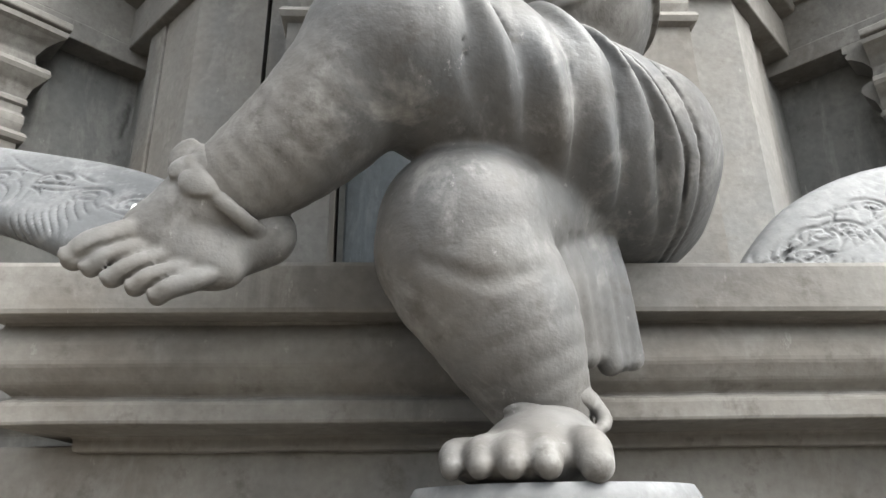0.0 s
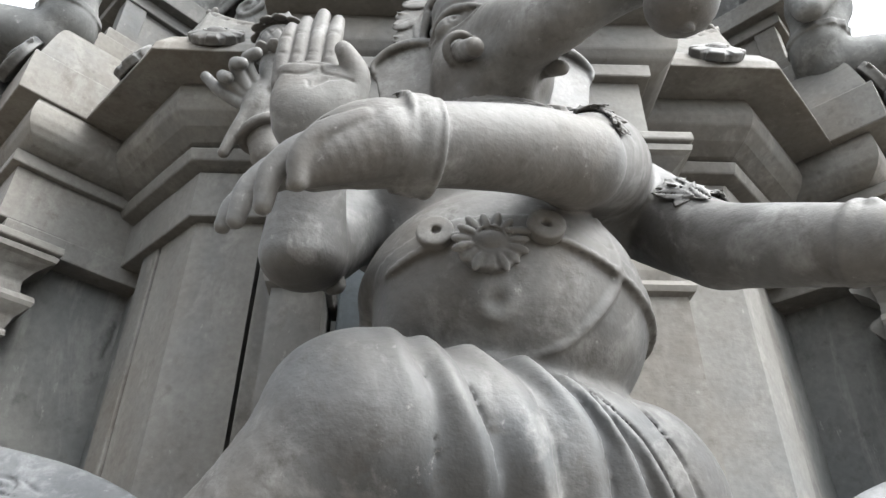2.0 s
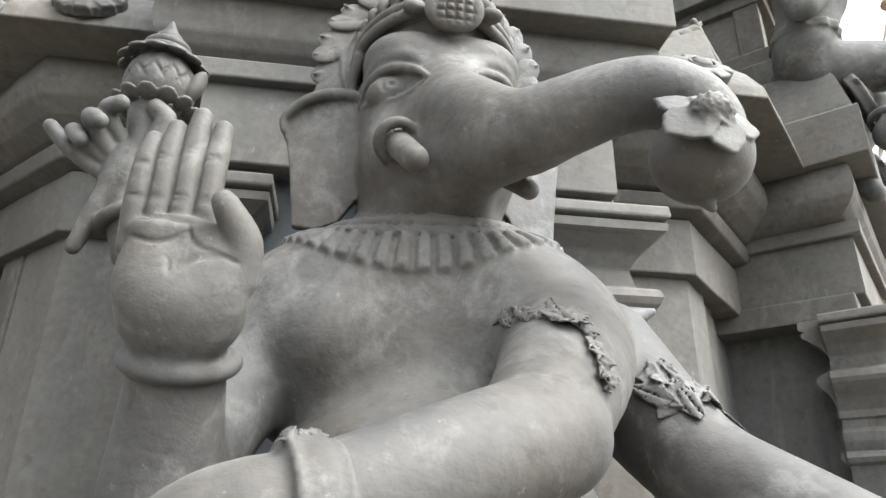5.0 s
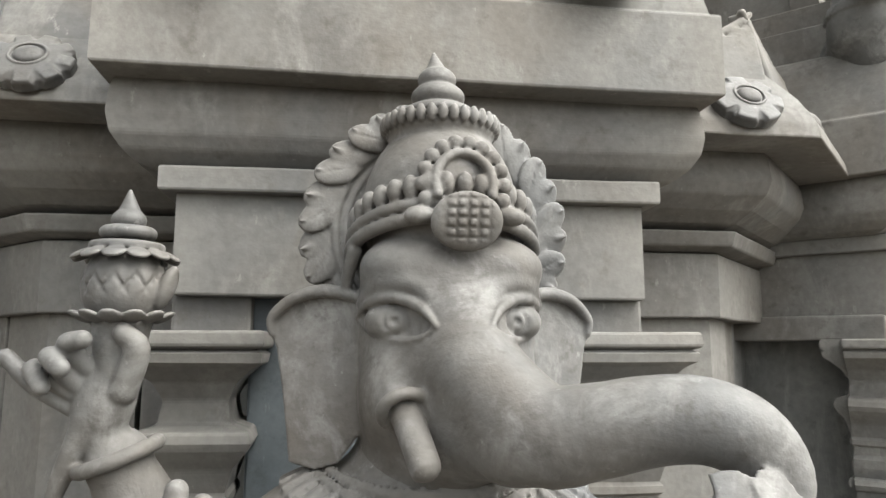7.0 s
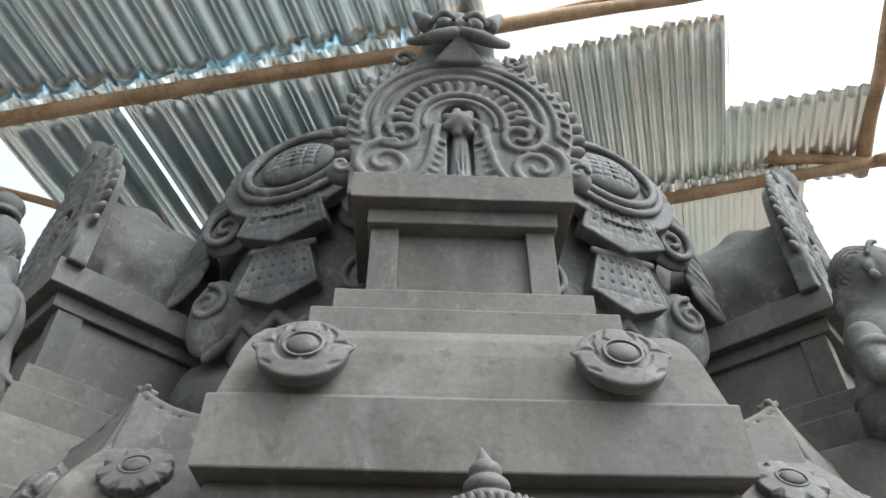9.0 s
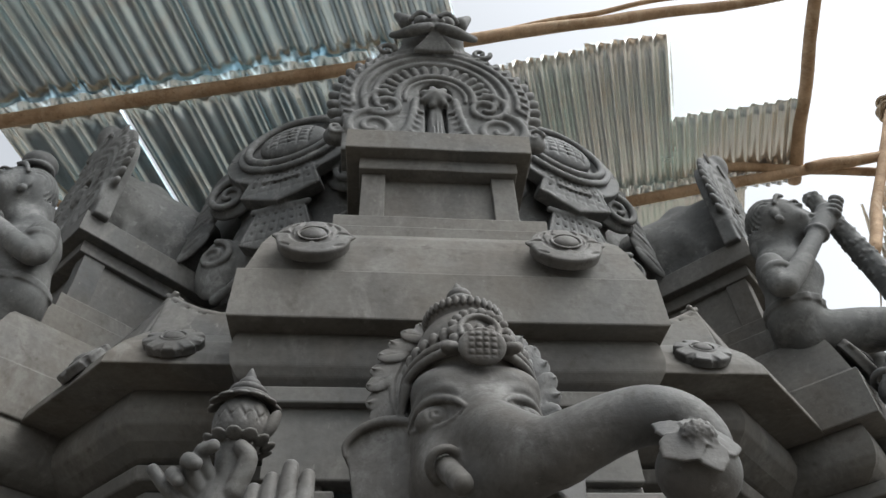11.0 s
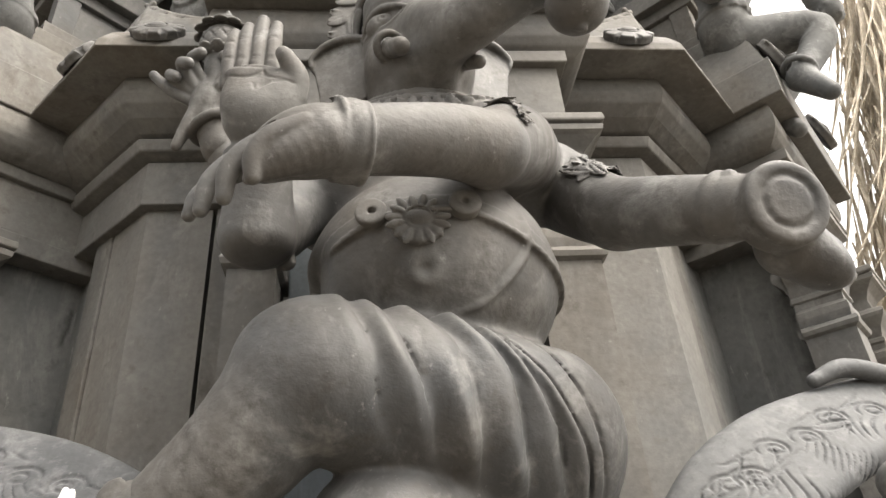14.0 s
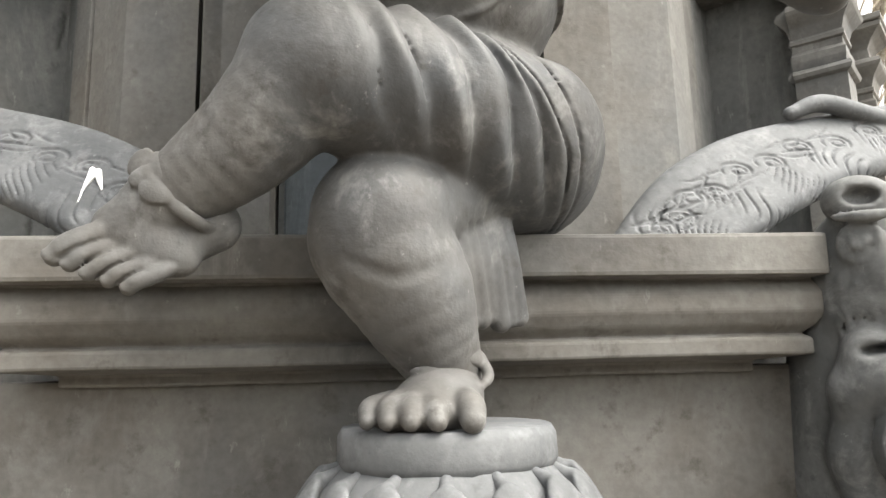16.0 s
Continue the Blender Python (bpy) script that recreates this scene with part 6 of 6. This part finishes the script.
def tin_sheet(s0, s1, q0, q1, h, material=None, pitch=0.158, tall=0.021):
    """One corrugated sheet, wavy across, with a slightly ragged end."""
    n = max(8, int((s1 - s0) / pitch * 12))
    rows = 9
    bm = bmesh.new()
    grid = []
    for j in range(rows):
        row = []
        for i in range(n + 1):
            s = s0 + (s1 - s0) * i / n
            w = math.sin(2 * math.pi * s / pitch)
            w = math.copysign(abs(w) ** 0.8, w) * tall
            rag = 0.012 * noise.noise(Vector((s * 9, q0, j * 0.2)))
            q = q0 + (q1 - q0) * j / (rows - 1) + rag + 0.02 * math.sin(s * 5 + q1) * (j / (rows - 1))
            bend = 0.01 * noise.noise(Vector((s * 2, q * 2, h * 9)))
            row.append(bm.verts.new(on_roof(s, q, h + w + bend)))
        grid.append(row)
    for a, b in zip(grid, grid[1:]):
        for i in range(n):
            bm.faces.new((a[i], a[i + 1], b[i + 1], b[i]))
    ob = part("roof_sheet", bm, material or TIN, None, "", True)
    sol = ob.modifiers.new("thickness", "SOLIDIFY")
    sol.thickness = 0.0012
    return tagged(ob, "corrugated galvanised tin roofing sheet, dull and rust-stained", "roof sheet", "tin roof sheets")


def pole(a, b, ra, rb, name="roof_pole", label="rough debarked wooden pole of the shed", material=None, knots=4, bend=0.02, group="shed poles"):
    a, b = Vector(a), Vector(b)
    d = b - a
    n, turns = 22, 14
    side = d.orthogonal().normalized()
    up = d.cross(side).normalized()
    bm = bmesh.new()
    rows = []
    for i in range(n):
        f = i / (n - 1)
        r = ra + (rb - ra) * f
        mid = a + d * f + side * bend * noise.noise(Vector((f * 4, a.x, a.y))) + up * bend * noise.noise(Vector((f * 4, b.x, b.y + 7)))
        row = []
        for k in range(turns):
            t = 2 * math.pi * k / turns
            rr = r * (1 + 0.10 * noise.noise(Vector((math.cos(t) * 1.5, math.sin(t) * 1.5, f * 9 + a.x * 3))) + 0.06 * max(0, math.sin(f * knots * 6.28)) ** 8)
            row.append(bm.verts.new(mid + side * rr * math.cos(t) + up * rr * math.sin(t)))
        rows.append(row)
    for lo, hi in zip(rows, rows[1:]):
        for k in range(turns):
            bm.faces.new((lo[k], lo[(k + 1) % turns], hi[(k + 1) % turns], hi[k]))
    bm.faces.new(rows[0][::-1])
    bm.faces.new(rows[-1])
    return tagged(part(name, bm, material or WOOD, None, "", True), label, "pole", group)


x = -4.2
k = 0
while x < -0.05:
    tin_sheet(x, x + 0.72, -1.25, 0.035, 0.035 + 0.014 * (k % 2))
    if -2.7 < x < -0.5:
        tin_sheet(x + 0.18, x + (0.88 if x > -2.2 else 0.82), -0.06, 1.7, 0.012 + 0.014 * (k % 2))
    x += 0.66
    k += 1
for s0, s1, q0, q1, h in ((0.70, 1.22, 0.13, 1.30, 0.03), (1.16, 1.66, 0.11, 1.30, 0.044), (0.30, 0.78, 0.15, 1.30, 0.044), (-0.02, 0.36, 0.15, 1.30, 0.03), (1.62, 2.47, 0.66, 1.30, 0.03), (0.55, 1.35, 1.10, 2.6, 0.0), (1.30, 2.10, 1.12, 2.6, 0.014)):
    tin_sheet(s0, s1, q0, q1, h, SKY_LIT_TIN, 0.082, 0.015)
pole(on_roof(-4.4, -0.02, -0.045), on_roof(0.40, 0.0, -0.045), 0.04, 0.034)
pole(on_roof(0.2, -0.07, -0.04), on_roof(2.3, -0.02, -0.03), 0.036, 0.026)
pole(on_roof(0.45, -0.06, 0.0), on_roof(2.0, -0.10, 0.02), 0.016, 0.012)
pole(on_roof(0.6, 1.19, -0.045), on_roof(3.1, 1.17, -0.04), 0.038, 0.034)
pole(on_roof(2.48, 1.14, -0.06), on_roof(3.7, 1.16, -0.03), 0.034, 0.03)
pole(on_roof(2.45, 1.30, 0.02), on_roof(2.50, -0.6, 0.02), 0.042, 0.032)
pole(on_roof(-2.4, 0.1, -0.10), on_roof(-1.35, 1.0, -0.12), 0.022, 0.018)
pole((3.35, 1.9, 5.5), (3.30, 1.9, 0.0), 0.055, 0.065, "shed_post", "rough wooden post of the shed")
pole((3.78, 1.5, 6.62), (2.50, 1.5, 4.40), 0.027, 0.034, "shed_post", "rough wooden brace tied with coir rope", bend=0.06)
pole((-3.6, 1.2, 5.0), (-3.7, 1.1, 0.0), 0.05, 0.06, "shed_post", "rough wooden post of the shed")


# ---- ground ----
bm = bmesh.new()
bmesh.ops.create_grid(bm, x_segments=60, y_segments=60, size=60)
for v in bm.verts:
    v.co.z = 0.03 * noise.noise(v.co * 0.6) - 0.02
tagged(part("ground", bm, EARTH), "bare packed earth yard round the tower", "ground", kind="structure")


# ---- unseen plain walls, added behind the camera and at left to block low sky light ----
tagged(part("light_block_wall", slab(-6.0, 5.0, -5.6, -5.35, 0.0, 2.6, None, 0.02, 0.01), EARTH), "unseen plain rough wall added to block low sky light", "wall", kind="structure")
tagged(part("light_block_wall", slab(-5.6, -5.35, -5.34, 2.6, 0.0, 3.2, None, 0.02, 0.01), EARTH), "unseen plain rough wall added to block low sky light", "wall", kind="structure")


# ---- rope binding and palm-leaf thatch beside the tower ----
def rope_binding(centre, along):
    rng = random.Random(11)
    bm = bmesh.new()
    z = Vector(along).normalized()
    u = z.orthogonal().normalized()
    v = z.cross(u)
    for k in range(11):
        tilt = Vector((rng.uniform(-0.5, 0.5), rng.uniform(-0.5, 0.5), 0))
        r, off = rng.uniform(0.04, 0.085), rng.uniform(-0.10, 0.10)
        rows = []
        for i in range(24):
            a = 2 * math.pi * i / 24
            d = u * math.cos(a) + v * math.sin(a)
            mid = Vector(centre) + z * (off + 0.05 * (tilt.x * math.cos(a) + tilt.y * math.sin(a))) + d * (r + 0.01 * math.sin(a * 3 + k))
            rows.append([bm.verts.new(mid + (d * math.cos(b) + z * math.sin(b)) * 0.013) for b in (0, 1.05, 2.1, 3.14, 4.2, 5.25)])
        for a, b in zip(rows, rows[1:] + rows[:1]):
            for j in range(6):
                bm.faces.new((a[j], b[j], b[(j + 1) % 6], a[(j + 1) % 6]))
    return tagged(part("rope_binding", bm, ROPE, None, "", True), "coir rope wound in a thick knot round the brace", "rope")


rope_binding((3.42, 1.5, 5.99), (1.28, 0, 2.22))


def thatch():
    """Dry palm leaflets hanging in a ragged screen: narrow folded blades, bent by their weight."""
    rng = random.Random(21)
    verts, faces = [], []
    for k in range(900):
        z1 = rng.uniform(3.0, 5.3)
        length = rng.uniform(0.7, 1.7)
        x = 2.10 + (z1 - 2.3) * 0.30 + abs(rng.gauss(0, 0.42))
        y = 1.55 + rng.uniform(-0.22, 0.3)
        lean = rng.gauss(-0.28, 0.16)
        if rng.random() < 0.12:
            lean = rng.uniform(-0.9, 0.7)
        w = rng.uniform(0.006, 0.017)
        face = rng.uniform(-0.7, 0.7)
        p = Vector((x, y, z1))
        d = Vector((lean * 0.3, rng.uniform(-0.1, 0.1), -1)).normalized()
        base = len(verts)
        for i in range(7):
            f = i / 6
            ww = w * (1 - f) ** 0.6 * min(1, 0.5 + 3 * f)
            side = Vector((math.cos(face), math.sin(face), 0)) * ww
            fold = Vector((-math.sin(face), math.cos(face), 0)) * ww * 0.4
            verts += [p - side, p + fold, p + side]
            d = (d + Vector((lean * 0.16, 0, -0.05))).normalized()
            p = p + d * length / 6
        for i in range(6):
            a = base + 3 * i
            faces += [(a, a + 1, a + 4, a + 3), (a + 1, a + 2, a + 5, a + 4)]
    return tagged(mesh_object("palm_thatch", verts, faces, STRAW), "dry pale palm-leaf thatch hanging beside the tower", "thatch", kind="stuff")


thatch()
pole((1.9, 1.62, 5.33), (4.2, 1.62, 5.40), 0.03, 0.03)

attendant("attendant_statue", {"head": (1.115, 0.36, 3.435), "a_shoulder": (0.985, 0.33, 3.215), "a_elbow": (0.975, 0.29, 3.105), "a_wrist": (1.164, 0.30, 3.33), "fist": (1.247, 0.31, 3.432), "club_top": (1.235, 0.32, 3.515), "club_end": (1.362, 0.34, 3.073), "chest": (1.075, 0.385, 3.21), "waist": (1.035, 0.40, 3.075), "r_knee": (1.285, 0.34, 2.99), "r_ankle": (1.160, 0.33, 2.785), "r_toe": (1.185, 0.28, 2.685)}, "grey clay figure seated on the shelf, gripping a rough club")
left = attendant("attendant_statue", {"head": (1.240, 0.36, 3.45), "bun": (1.225, 0.36, 3.58), "a_shoulder": (1.085, 0.33, 3.25), "a_elbow": (1.065, 0.29, 3.14), "a_wrist": (1.225, 0.30, 3.27), "chest": (1.150, 0.385, 3.21), "waist": (1.115, 0.40, 3.075), "r_knee": (1.36, 0.34, 2.99), "r_ankle": (1.26, 0.33, 2.785), "r_toe": (1.30, 0.28, 2.685)}, "grey clay figure with knotted hair seated on the shelf")
left.data.transform(Matrix.Diagonal((-1, 1, 1, 1)))
left.data.flip_normals()
